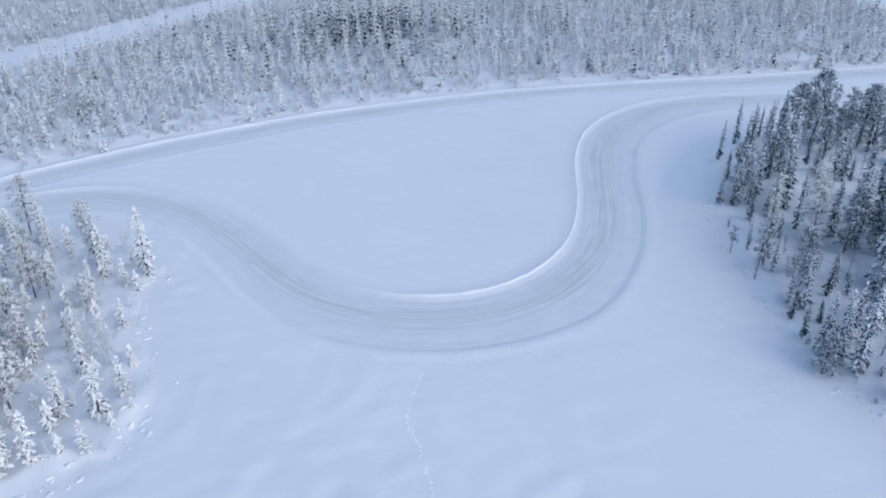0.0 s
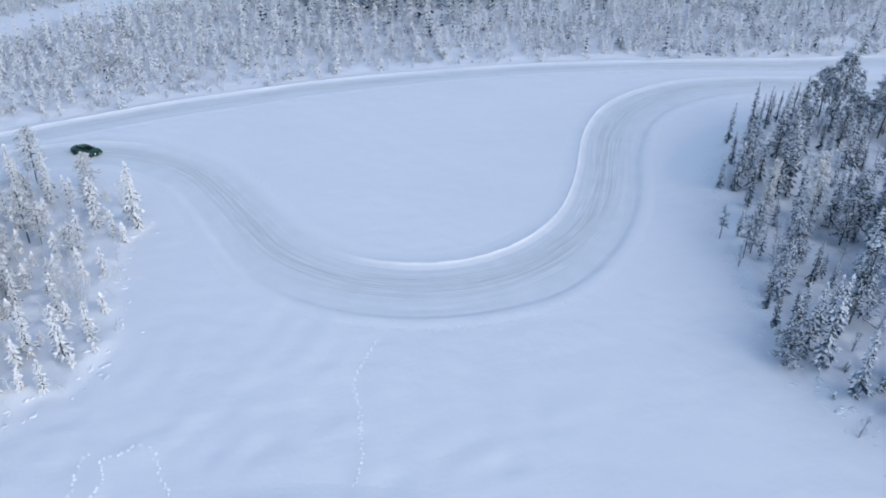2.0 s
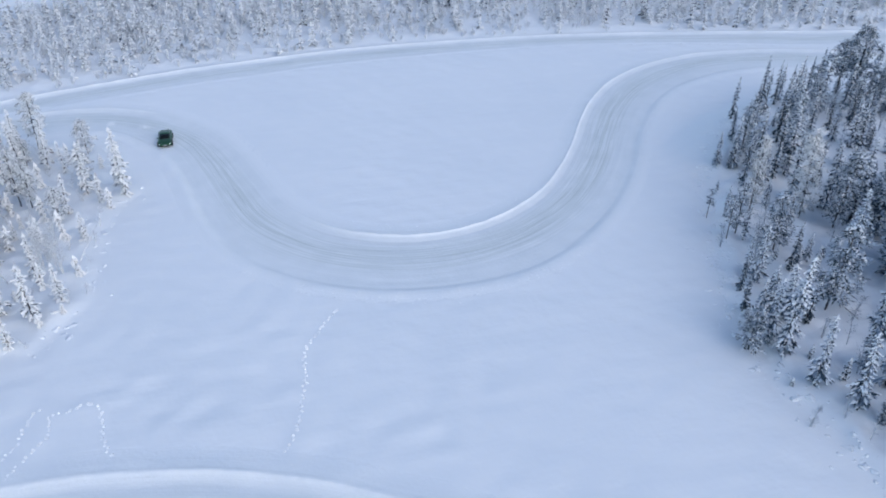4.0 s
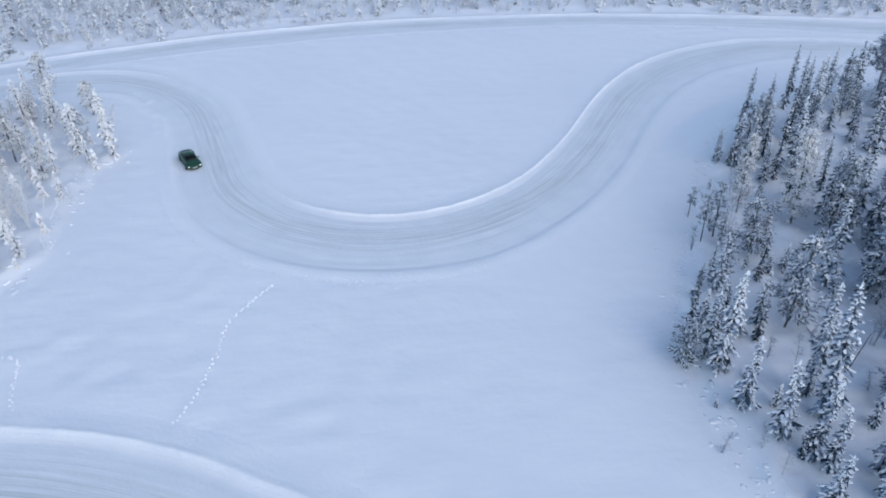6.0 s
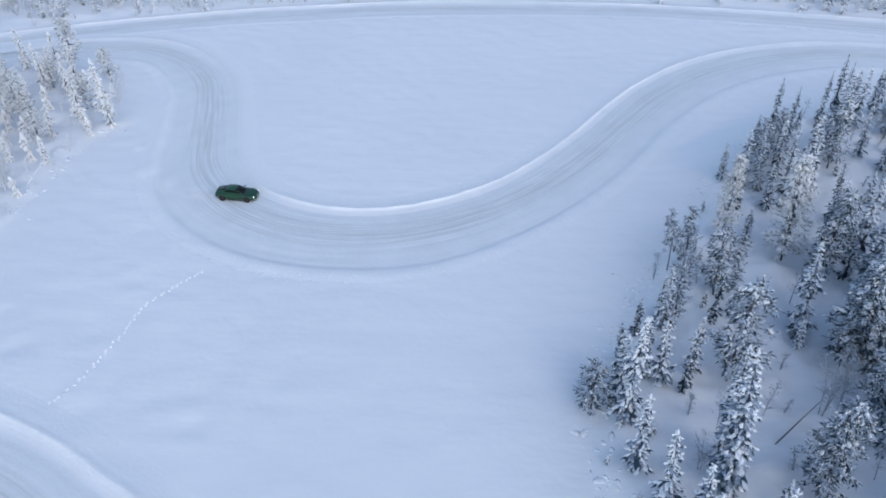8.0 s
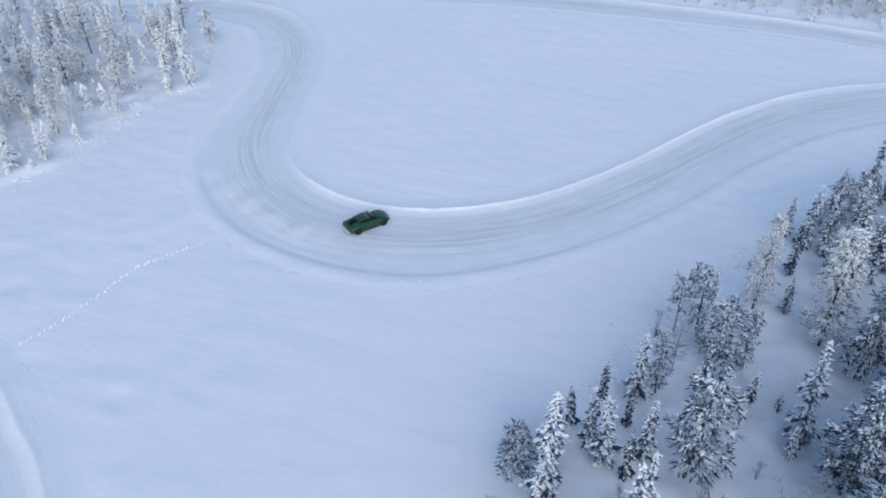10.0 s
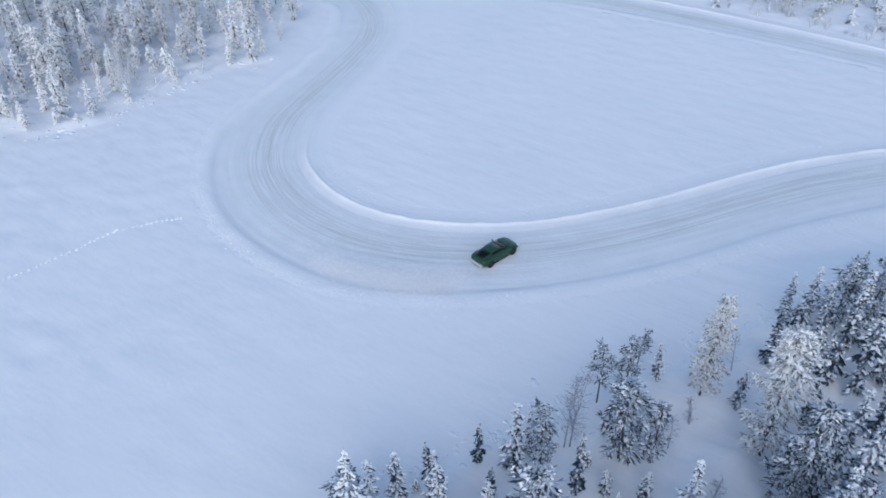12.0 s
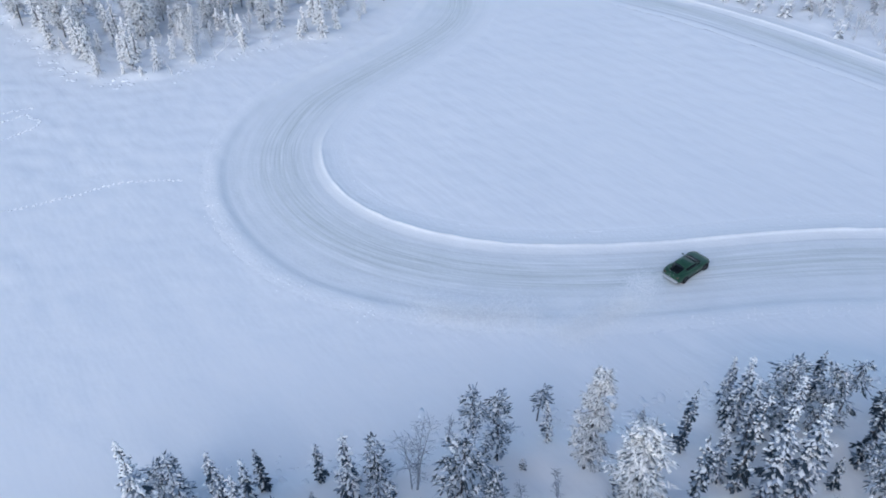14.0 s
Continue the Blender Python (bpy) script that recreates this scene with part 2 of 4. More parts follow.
# far road: far crest, near edge
STRAIGHT = [
    (-75, 91, -71, 83, 0.5, 0.15), (-50, 102, -47, 94.5, 0.5, 0.15), (-35, 109, -32.5, 102, 0.5, 0.15), (-23.5, 114, -20.8, 107.3, 0.5, 0.15),
    (-13.8, 117.8, -11.5, 111.8, 0.55, 0.2), (-5, 120.6, -3.5, 114.6, 0.55, 0.2), (4, 123.4, 4.5, 116.8, 0.55, 0.2), (12, 125.4, 12.5, 118.6, 0.55, 0.2),
    (21, 126.9, 20.7, 119.9, 0.55, 0.2), (31, 128.6, 30, 121.9, 0.55, 0.2), (41, 129.4, 40, 122.8, 0.55, 0.2), (52, 129.5, 51, 123.4, 0.5, 0.2), (64, 129.2, 62, 123.5, 0.5, 0.2),
    (76, 128.3, 74, 123.0, 0.5, 0.15), (88, 126.5, 86, 121.4, 0.5, 0.15), (100, 124.3, 98, 118.9, 0.45, 0.1), (112.5, 121.6, 109, 115.6, 0.45, 0.1),
    (125, 118.6, 121, 111.8, 0.4, 0.1), (138, 116.2, 133, 109.6, 0.4, 0.1), (162, 112.2, 157, 105.5, 0.4, 0.1), (205, 104, 200, 97, 0.4, 0.1)]
# near loop at the south-west: north crest, south edge
LOOP = [
    (-62, 20, -60, 10, 0.4, 0.1), (-46, 25.5, -44, 15, 0.5, 0.1), (-30, 30.5, -28, 20, 0.5, 0.1), (-18, 33.2, -16.5, 22.6, 0.5, 0.1), (-6, 35.2, -5.5, 24.5, 0.5, 0.1), (3, 35.3, 2.2, 24.6, 0.55, 0.1), (8, 34.6, 5.9, 24.1, 0.6, 0.1),
    (12.6, 33.6, 9.3, 23.4, 0.6, 0.1), (17.2, 32.1, 12.8, 22.3, 0.6, 0.1), (21.8, 30.1, 16.2, 20.6, 0.6, 0.1), (25.3, 28.0, 19, 18.8, 0.6, 0.1), (28.7, 26.1, 22, 16.8, 0.6, 0.1),
    (34, 22.0, 27, 12.8, 0.5, 0.1), (40, 16.5, 32.5, 8, 0.4, 0.1), (46, 8, 37, 2, 0.4, 0.1), (49, -4, 39, -5, 0.4, 0.1), (48, -14, 38, -12, 0.3, 0.1)]
bend, straight, loop = (smooth_line(r, 14) for r in (BEND, STRAIGHT, LOOP))
SHORE_EAST = np.array([(62, 0), (60.5, 14), (59.4, 24), (58.9, 30.5), (59.4, 36), (60.8, 41), (64.5, 49.5), (67.6, 55.5), (70.2, 60), (72.4, 65.0), (75.0, 70.0),
                       (78.2, 74.2), (82.5, 77.8), (90, 82.5), (103, 86), (125, 82), (165, 70), (240, 50), (240, -200), (62, -200)], dtype=float)
SHORE_WEST = np.array([(4.9, 80.8), (1.4, 72.5), (1.5, 66), (2.0, 58.2), (-1.3, 51.6), (-9.3, 49.2), (-23.5, 48), (-50, 44), (-120, 30), (-120, 70), (-60, 82), (-34, 92),
                       (-22, 96.5), (-12, 98.5), (-7, 98), (-1.5, 90.5), (1.5, 85)], dtype=float)


def shifted(rows, inner, outer):
    """The outline of a band, its two edges moved out by so many metres."""
    a, b = rows[:, 0:2], rows[:, 2:4]
    way = (a - b) / np.linalg.norm(a - b, axis=1)[:, None]
    return np.vstack([a + way * inner, (b - way * outer)[::-1]])


HOLES = [shifted(bend, 1.3, 0.9), shifted(straight, 1.3, 0.9), shifted(loop, 1.3, 0.9)]
BANDS = [shifted(bend, 2.9, 2.3), shifted(straight, 2.9, 2.3), shifted(loop, 2.9, 2.3)]
NORTH = np.vstack([straight[:, 0:2] + np.array([0, 3.0]), [(600, 60), (600, 900), (-500, 900), (-500, 40)]])


def land_z(x, y):
    """Height of the untouched snow."""
    z = 0.07 * (value_noise(x, y, 9, 1) - 0.5) + (0.06 + 0.08 * step(72 - np.asarray(y), 0, 20) * step(45 - np.asarray(x), 0, 25)) * (value_noise(x + 0.4 * y, y - 0.3 * x, 1.8, 2) - 0.5) + 0.09 * (value_noise(x, y, 1.4, 3) - 0.5)
    wood = np.zeros(np.shape(x))
    for poly, high in ((SHORE_EAST, 1.0), (SHORE_WEST, 0.8), (NORTH, 0.45)):
        d = distance_to(x, y, np.vstack([poly, poly[:1]]))
        wood = np.maximum(wood, high * np.where(inside(x, y, poly), step(d, -0.6, 2.0), step(-d, -0.6, 2.0) * 0.45))
    # the north-east of the eastern wood stands on a low rise
    z = z + 2.9 * step((np.asarray(x) - 70) * 0.7 + (np.asarray(y) - 60) * 0.7, 4, 18) * step((np.asarray(x) - 66) * 0.733 - (np.asarray(y) - 62) * 0.68, -6, 3) * step(94 - np.asarray(y), 4, 16) * step(150 - np.asarray(x), 0, 30)
    rim = np.full(np.shape(x), 9.0)
    for r in (bend, loop):
        rim = np.minimum(rim, distance_to(x, y, r[::6, 2:4]))
    z = z + 0.09 * (1 - step(rim, 1.0, 3.6)) * (value_noise(x, y, 0.9, 7) + value_noise(x, y, 1.9, 8) - 0.7)
    lumps = 0.9 * (value_noise(x, y, 3.3, 4) - 0.35) + 0.6 * (value_noise(x, y, 1.3, 5) - 0.4) + 0.3 * (value_noise(x, y, 0.8, 6) - 0.5)
    return z + wood * (0.25 + lumps * 0.75)


def ground():
    def axis(a, b, fine, far_low, far_high):
        mid = list(np.arange(a, b, fine))
        low, high, s = [], [], fine
        v = a
        while v > far_low:
            s *= 1.12
            v -= s
            low.append(v)
        v, s = mid[-1], fine
        while v < far_high:
            s *= 1.12
            v += s
            high.append(v)
        return np.array(low[::-1] + mid + high)
    xs, ys = axis(-62, 176, 0.5, -2600, 2600), axis(-14, 140, 0.5, -2600, 2600)
    X, Y = np.meshgrid(xs, ys)
    Z = land_z(X, Y)
    for hole in HOLES:
        Z -= 0.9 * inside(X, Y, hole)
    for rows in (bend, straight, loop):
        Z -= 0.14 * inside(X, Y, shifted(rows, 1.9, 1.35))
    w, h = len(xs), len(ys)
    verts = np.stack([X, Y, Z], axis=-1).reshape(-1, 3)
    i = (np.arange(h - 1)[:, None] * w + np.arange(w - 1)[None, :]).ravel()
    faces = np.stack([i, i + 1, i + 1 + w, i + w], axis=1)
    ob = new("ground", mesh_from("ground", verts, faces.tolist(), [SNOW], smooth=True))
    return tagged(ob, "wide field of smooth blue-white snow", "ground", kind="structure")


def band(name, rows, label, wear_at, seed, drop=0.0, slim=1.0):
    """A ploughed track: berm, packed lane with ruts, outer bank."""
    before = [(-2.8, -0.07, 1.0, 0.0), (-2.35, 0.02, 1.0, 0.0), (-1.75, 0.14, 0.8, 0.0), (-1.3, 0.30, 0.6, 0.1), (-0.95, 0.45, 0.4, 0.45), (-0.7, 0.5, 0.5, 0.25), (-0.45, 0.58, 0.4, 0.3), (-0.22, 0.78, 0.1, 0.75), (-0.05, 1.0, 0.0, 1.0),
              (0.1, 0.9, 0.0, 1.0), (0.26, 0.5, 0.0, 0.9), (0.45, 0.18, 0.0, 0.45), (0.75, 0.0, 0.0, 0.1), (1.0, 0.0, 0.0, 0.0)]
    after = [(-0.7, 0.0, 0.0, 0.0), (-0.35, 0.10, 0.0, 0.05), (0.0, 0.38, 0.2, 0.3), (0.35, 0.75, 0.5, 0.7), (0.7, 1.0, 0.6, 0.8), (1.05, 0.8, 0.8, 0.4), (1.4, 0.45, 1.0, 0.1), (1.8, 0.12, 1.0, 0.0), (2.2, -0.07, 1.0, 0.0)]
    lanes = 30
    a, b, inner_h, outer_h = rows[:, 0:2], rows[:, 2:4], rows[:, 4], rows[:, 5]
    width = np.linalg.norm(a - b, axis=1)
    way = (b - a) / width[:, None]
    along = np.concatenate([[0], np.cumsum(np.linalg.norm(np.diff((a + b) / 2, axis=0), axis=1))])
    verts, tags = [], []
    n_across = len(before) + lanes + len(after)
    for k in range(len(rows)):
        line = [(d if d < -1.8 or d > 0.9 else d * slim, h * inner_h[k] * 0.37, f, w * min(1, inner_h[k] * 1.7) ** 1.5, "i") for d, h, f, w in before]
        line += [(1.0 + (width[k] - 1.8) * (j + 0.5) / lanes, 0.0, 0.0, 0.0, "m") for j in range(lanes)]
        line += [(width[k] + d, h * (outer_h[k] * 0.34 + 0.03), f, w * min(1, outer_h[k] * 1.7), "o") for d, h, f, w in after]
        for d, h, f, w, zone in line:
            x, y = a[k] + way[k] * d
            verts.append((x, y, h))
            v = np.clip(d / width[k], 0, 1)
            wear = math.exp(-((v - wear_at) / 0.22) ** 2) if zone == "m" else 0.0
            tags.append((along[k], d, w, f, wear))
    verts, tags = np.array(verts), np.array(tags)
    land = land_z(verts[:, 0], verts[:, 1])
    inner_side = step(-tags[:, 1], 0.2, 2.2)
    outer_side = step(tags[:, 1] - np.repeat(width, n_across), -0.5, 0.7)
    on_land = np.maximum(inner_side, outer_side)
    lane = (1 - step(-tags[:, 1], -1.0, -0.4)) * (1 - step(tags[:, 1] - np.repeat(width, n_across), -0.5, 0.15))
    ruts = 0.05 * (value_noise(tags[:, 1] * 3.0, tags[:, 0] * 0.09, 1.0, seed) - 0.5) + 0.03 * (value_noise(tags[:, 1] * 7.0, tags[:, 0] * 0.2, 1.0, seed + 1) - 0.5)
    crumble = 0.62 + 0.6 * value_noise(verts[:, 0], verts[:, 1], 1.3, seed + 2) + 0.25 * (value_noise(verts[:, 0], verts[:, 1], 0.5, seed + 3) - 0.5)
    verts[:, 2] = np.where(verts[:, 2] > 0, verts[:, 2] * crumble, verts[:, 2]) + land * on_land + lane * (ruts - 0.17) - drop
    faces = []
    for k in range(len(rows) - 1):
        for j in range(n_across - 1):
            i = k * n_across + j
            faces.append((i, i + n_across, i + n_across + 1, i + 1))
    cross = way[0][0] * (a[1] - a[0])[1] - way[0][1] * (a[1] - a[0])[0]
    if cross > 0:
        faces = [f[::-1] for f in faces]
    me = mesh_from(name, verts, faces, [TRACK], smooth=True)
    for key, col in (("along", 0), ("across", 1), ("berm", 2), ("field", 3), ("wear", 4)):
        me.attributes.new(key, "FLOAT", "POINT").data.foreach_set("value", tags[:, col].astype(np.float32))
    return tagged(new(name, me), label, "track", kind="structure")


ground()
band("road_bend", bend, "curved ice track of packed grey-white snow with ploughed berms", 0.42, 20, 0.0, 0.62)
band("road_straight", straight, "long ploughed snow road with a bright berm beside the woods", 0.5, 40, 0.03, 0.6)
band("road_loop", loop, "end of another ploughed snow track with a broad white berm", 0.5, 60, 0.0, 0.95)


# ---- trees ----
_bm = bmesh.new()
bmesh.ops.create_icosphere(_bm, subdivisions=1, radius=1)
ICO_V = np.array([v.co[:] for v in _bm.verts])
ICO_F = np.array([[v.index for v in f.verts] for f in _bm.faces])
_bm.free()
_bm = bmesh.new()
bmesh.ops.create_icosphere(_bm, subdivisions=2, radius=1)
ICO2_V = np.array([v.co[:] for v in _bm.verts])
ICO2_F = np.array([[v.index for v in f.verts] for f in _bm.faces])
_bm.free()


class Pile:
    """Vertices and faces gathered for one mesh."""

    def __init__(self):
        self.v, self.f, self.s, self.n = [], [], [], 0

    def add(self, verts, faces, slot=0):
        self.v.append(np.asarray(verts, dtype=float))
        self.f += [tuple(int(i) + self.n for i in f) for f in faces]
        self.s += [slot] * len(faces)
        self.n += len(verts)

    def blob(self, rng, at, size, yaw=0.0, pitch=0.0, slot=0, fine=False):
        base, faces = (ICO2_V, ICO2_F) if fine else (ICO_V, ICO_F)
        p = base * (1 + rng.uniform(-0.28, 0.28, (len(base), 1))) * np.asarray(size)
        c, s = math.cos(pitch), math.sin(pitch)
        p = np.stack([p[:, 0] * c - p[:, 2] * s, p[:, 1], p[:, 0] * s + p[:, 2] * c], axis=1)
        c, s = math.cos(yaw), math.sin(yaw)
        p = np.stack([p[:, 0] * c - p[:, 1] * s, p[:, 0] * s + p[:, 1] * c, p[:, 2]], axis=1)
        self.add(p + np.asarray(at), faces, slot)

    def blade(self, at, tip, width, slot=0):
        """A four-sided sliver from at to tip, widest near its middle."""
        at, tip = np.asarray(at, dtype=float), np.asarray(tip, dtype=float)
        d = tip - at
        side = np.array([-d[1], d[0], 0.0])
        n = np.linalg.norm(side)
        side = side / n * width if n > 1e-6 else np.array([width, 0, 0])
        m = at + d * 0.55
        self.add([at, m + side - (0, 0, width * 0.25), tip, m - side - (0, 0, width * 0.25)], [(0, 1, 2, 3)], slot)

    def flake(self, rng, at, length, width, thick, yaw, drop, slot=0):
        """A small ragged cap of snow lying along a branch."""
        c, n = math.cos(yaw), math.sin(yaw)
        j = rng.uniform(0.7, 1.3, 6)
        out, side, up = np.array([c, n, -drop]), np.array([-n, c, 0.0]), np.array([0, 0, 1.0])
        at = np.asarray(at, dtype=float)
        self.add([at + out * length * j[0], at + side * width * j[1] - up * thick * 0.3, at - out * length * j[2], at - side * width * j[3] - up * thick * 0.3, at + up * thick * j[4] + out * length * (j[5] - 1)],
                 [(0, 1, 4), (1, 2, 4), (2, 3, 4), (3, 0, 4)], slot)

    def stick(self, a, b, r0, r1, sides=5, slot=0):
        a, b = np.asarray(a, dtype=float), np.asarray(b, dtype=float)
        d = (b - a) / (np.linalg.norm(b - a) + 1e-9)
        u = np.cross(d, (0, 0, 1.0) if abs(d[2]) < 0.9 else (1.0, 0, 0))
        u /= np.linalg.norm(u)
        w = np.cross(d, u)
        ring = [math.tau * k / sides for k in range(sides)]
        v = [a + (u * math.cos(t) + w * math.sin(t)) * r0 for t in ring] + [b + (u * math.cos(t) + w * math.sin(t)) * r1 for t in ring]
        f = [(k, (k + 1) % sides, sides + (k + 1) % sides, sides + k) for k in range(sides)] + [tuple(range(sides, 2 * sides))]
        self.add(v, f, slot)

    def mesh(self, name, mats):
        return mesh_from(name, np.vstack(self.v), self.f, mats, self.s)


def spruce_piles(rng, h, reach, load, bare=0.06, gap=0.36, spread=5, thin=False):
    """Trunk, needles and snow of a spruce of height h."""
    trunk, green, white = Pile(), Pile(), Pile()
    bend_x, bend_y = rng.uniform(-0.02, 0.02, 2) * h
    def stem(z):
        s = z / h
        return np.array([bend_x * s * s, bend_y * s * s, z])
    cuts = [-0.5, h * 0.25, h * 0.5, h * 0.75, h]
    for z0, z1 in zip(cuts[:-1], cuts[1:]):
        trunk.stick(stem(z0), stem(z1), 0.016 * h * (1 - max(z0, 0) / h) + 0.015, 0.016 * h * (1 - z1 / h) + 0.012, 6)
    z = h * bare
    while z < h * 0.985:
        s = z / h
        r = reach * (0.86 * (1 - s) ** 0.66 + 0.05) * rng.uniform(0.72, 1.18) * (0.85 + 0.15 * math.sin(11 * s + bend_x * 40)) + 0.08
        if s < bare + 0.12:
            r *= 0.7
        n = max(3, spread - (s > 0.8))
        turn = rng.uniform(0, math.tau)
        for k in range(n):
            az = turn + math.tau * k / n + rng.uniform(-0.35, 0.35)
            length = r * rng.uniform(0.5, 1.2)
            drop = rng.uniform(0.3, 0.85) * (1 - 0.6 * s)
            root = stem(z + rng.uniform(-0.12, 0.12))
            out = np.array([math.cos(az), math.sin(az), -drop])
            tip = root + out * length
            green.blade(root, tip, 0.15 * length + 0.035)
            for w in ((-0.7, 0.7) if thin else (-0.9, 0.9, -0.5, 0.5, -0.2, 0.2)):
                c, s2 = math.cos(az + w), math.sin(az + w)
                start = root + out * length * rng.uniform(0.2, 0.6)
                green.blade(start, start + np.array([c, s2, -drop - 0.25]) * length * rng.uniform(0.3, 0.55), 0.06 * length + 0.03)
            for q in (0.3, 0.5, 0.7, 0.92):
                if rng.random() < load:
                    at = root + out * length * (q + rng.uniform(-0.12, 0.12)) + np.array([-math.sin(az), math.cos(az), 0]) * length * rng.uniform(-0.16, 0.16) + (0, 0, 0.05)
                    white.flake(rng, at, length * rng.uniform(0.10, 0.2) + 0.05, length * rng.uniform(0.07, 0.13) + 0.045, rng.uniform(0.05, 0.12), az + rng.uniform(-0.4, 0.4), drop)
            if rng.random() < load * 0.22:
                white.blob(rng, root + out * length * rng.uniform(0.45, 0.9) + (0, 0, 0.05), (0.10 + 0.08 * length, 0.07 + 0.06 * length, 0.06 + 0.03 * length), az, -0.5)
        z += gap * rng.uniform(0.8, 1.2) * (0.75 + 0.5 * (1 - s))
    green.blade(stem(h * 0.93), stem(h) + (0, 0, 0.3), 0.06)
    if load > 0.4:
        white.blob(rng, stem(h * 0.985), (0.10, 0.10, 0.22))
    return trunk, green, white


def pine_piles(rng, h, reach, load, bare=0.4, clumps=70, tuft=0.9):
    """Trunk with limbs, needle tufts and snow pillows of a pine."""
    trunk, green, white = Pile(), Pile(), Pile()
    lean = rng.uniform(-0.03, 0.03, 2) * h
    def stem(z):
        s = max(z, 0) / h
        return np.array([lean[0] * s * s, lean[1] * s * s, z])
    cuts = [-0.5, h * 0.2, h * 0.4, h * 0.6, h * 0.8, h * 0.97]
    for z0, z1 in zip(cuts[:-1], cuts[1:]):
        trunk.stick(stem(z0), stem(z1), 0.009 * h * (1 - 0.8 * max(z0, 0) / h) + 0.02, 0.009 * h * (1 - 0.8 * z1 / h) + 0.02, 7)
    for k in range(clumps):
        s = bare + (1 - bare) * (k + rng.random()) / clumps
        full = max(0.06, math.sin(math.pi * min(1, (s - bare) / (1 - bare) * 0.72 + 0.24)) ** 0.7)
        r = reach * full * rng.uniform(0.15, 1.0)
        az = k * 2.4 + rng.uniform(-0.6, 0.6)
        out = np.array([math.cos(az), math.sin(az), 0.0])
        c = stem(h * s) + out * r + (0, 0, rng.uniform(-0.3, 0.2) - 0.12 * r)
        if k % 2 == 0:
            trunk.stick(stem(h * s - 0.1 * r), c, 0.04, 0.015, 4)
        size = tuft * rng.uniform(0.75, 1.3) * (0.33 + 0.115 * reach)
        for q in range(24):
            a2, e2 = rng.uniform(0, math.tau), rng.uniform(-1.0, 0.7)
            d = np.array([math.cos(a2) * math.cos(e2), math.sin(a2) * math.cos(e2), math.sin(e2) - 0.2]) * 0.8 + out * 0.55
            start = c + rng.normal(0, 0.28, 3) * size
            green.blade(start, start + d * size * rng.uniform(0.6, 1.2), size * rng.uniform(0.08, 0.16))
        if rng.random() < load * 0.45:
            white.blob(rng, c + (0, 0, 0.2 * size), (size * 0.4, size * 0.3, size * 0.2), az, -0.3, fine=k % 3 == 0)
        for q in range(15):
            if rng.random() < load:
                a3, e3 = rng.uniform(0, math.tau), rng.uniform(0.1, 1.0)
                white.flake(rng, c + out * size * 0.25 + (math.cos(a3) * size * e3, math.sin(a3) * size * e3, size * rng.uniform(-0.3, 0.32)), size * rng.uniform(0.13, 0.26), size * rng.uniform(0.08, 0.16), size * rng.uniform(0.08, 0.16), az + rng.uniform(-0.7, 0.7), rng.uniform(0.1, 0.8))
    return trunk, green, white


def birch_piles(rng, h, twigs=60):
    """A leafless young birch with rimed twigs."""
    trunk, fine = Pile(), Pile()
    for stem in range(rng.integers(1, 4)):
        lean = rng.uniform(-0.22, 0.22, 2)
        top = np.array([lean[0] * h, lean[1] * h, h * rng.uniform(0.75, 1.0)])
        foot = np.array([rng.uniform(-0.15, 0.15), rng.uniform(-0.15, 0.15), -0.4])
        bow = (foot + top) / 2 - np.array([lean[0], lean[1], 0]) * h * 0.2
        trunk.stick(foot, bow, 0.045, 0.032, 5)
        trunk.stick(bow, top, 0.032, 0.008, 5)
        for k in range(twigs // 2):
            s = rng.uniform(0.25, 1.0)
            p = foot + (bow - foot) * min(1, s * 2) if s < 0.5 else bow + (top - bow) * (s * 2 - 1)
            az = rng.uniform(0, math.tau)
            e = p + np.array([math.cos(az), math.sin(az), rng.uniform(0.3, 1.1)]) * h * rng.uniform(0.08, 0.22) * (1.25 - s)
            fine.stick(p, e, 0.016, 0.006, 3)
            for j in range(2):
                a2 = az + rng.uniform(-0.9, 0.9)
                q = p + (e - p) * rng.uniform(0.4, 0.9)
                fine.stick(q, q + np.array([math.cos(a2), math.sin(a2), rng.uniform(0.0, 0.7)]) * h * 0.07, 0.010, 0.005, 3)
    return trunk, fine


def tree_thing(name, piles, mats, label, category, group):
    trunk, green, white = piles
    root = tagged(new(name), label, category, group)
    for key, pile, mat, text in (("trunk", trunk, mats[0], ""), ("needles", green, mats[1], ""), ("snow_load", white, mats[2], "white snow on the branches")):
        if pile is not None and pile.n:
            ob = new(key, pile.mesh(name + "_" + key, [mat]))
            ob.parent = root
            tagged(ob, text, kind="stuff" if key != "trunk" else "")
    return root


def spruce(seed, h, reach, load, needles, label, group, **more):
    rng = np.random.default_rng(seed)
    return h, tree_thing("spruce_tree", spruce_piles(rng, h, reach, load, **more), (BARK, needles, RIME_SNOW if needles is RIMED else TREE_SNOW), label, "tree", group)


def pine(seed, h, reach, load, needles, label, group, **more):
    rng = np.random.default_rng(seed)
    return h, tree_thing("pine_tree", pine_piles(rng, h, reach, load, **more), (BARK, needles, RIME_SNOW if needles is RIMED else TREE_SNOW), label, "tree", group)


def birch(seed, h, label, group, bark=None, **more):
    trunk, fine = birch_piles(np.random.default_rng(seed), h, **more)
    root = tagged(new("birch_sapling"), label, "tree", group)
    for key, pile in (("trunk", trunk), ("twig_crown", fine)):
        ob = tagged(new(key, pile.mesh("birch_" + key, [bark or TWIG])), kind="stuff")
        ob.parent = root
    return h, root


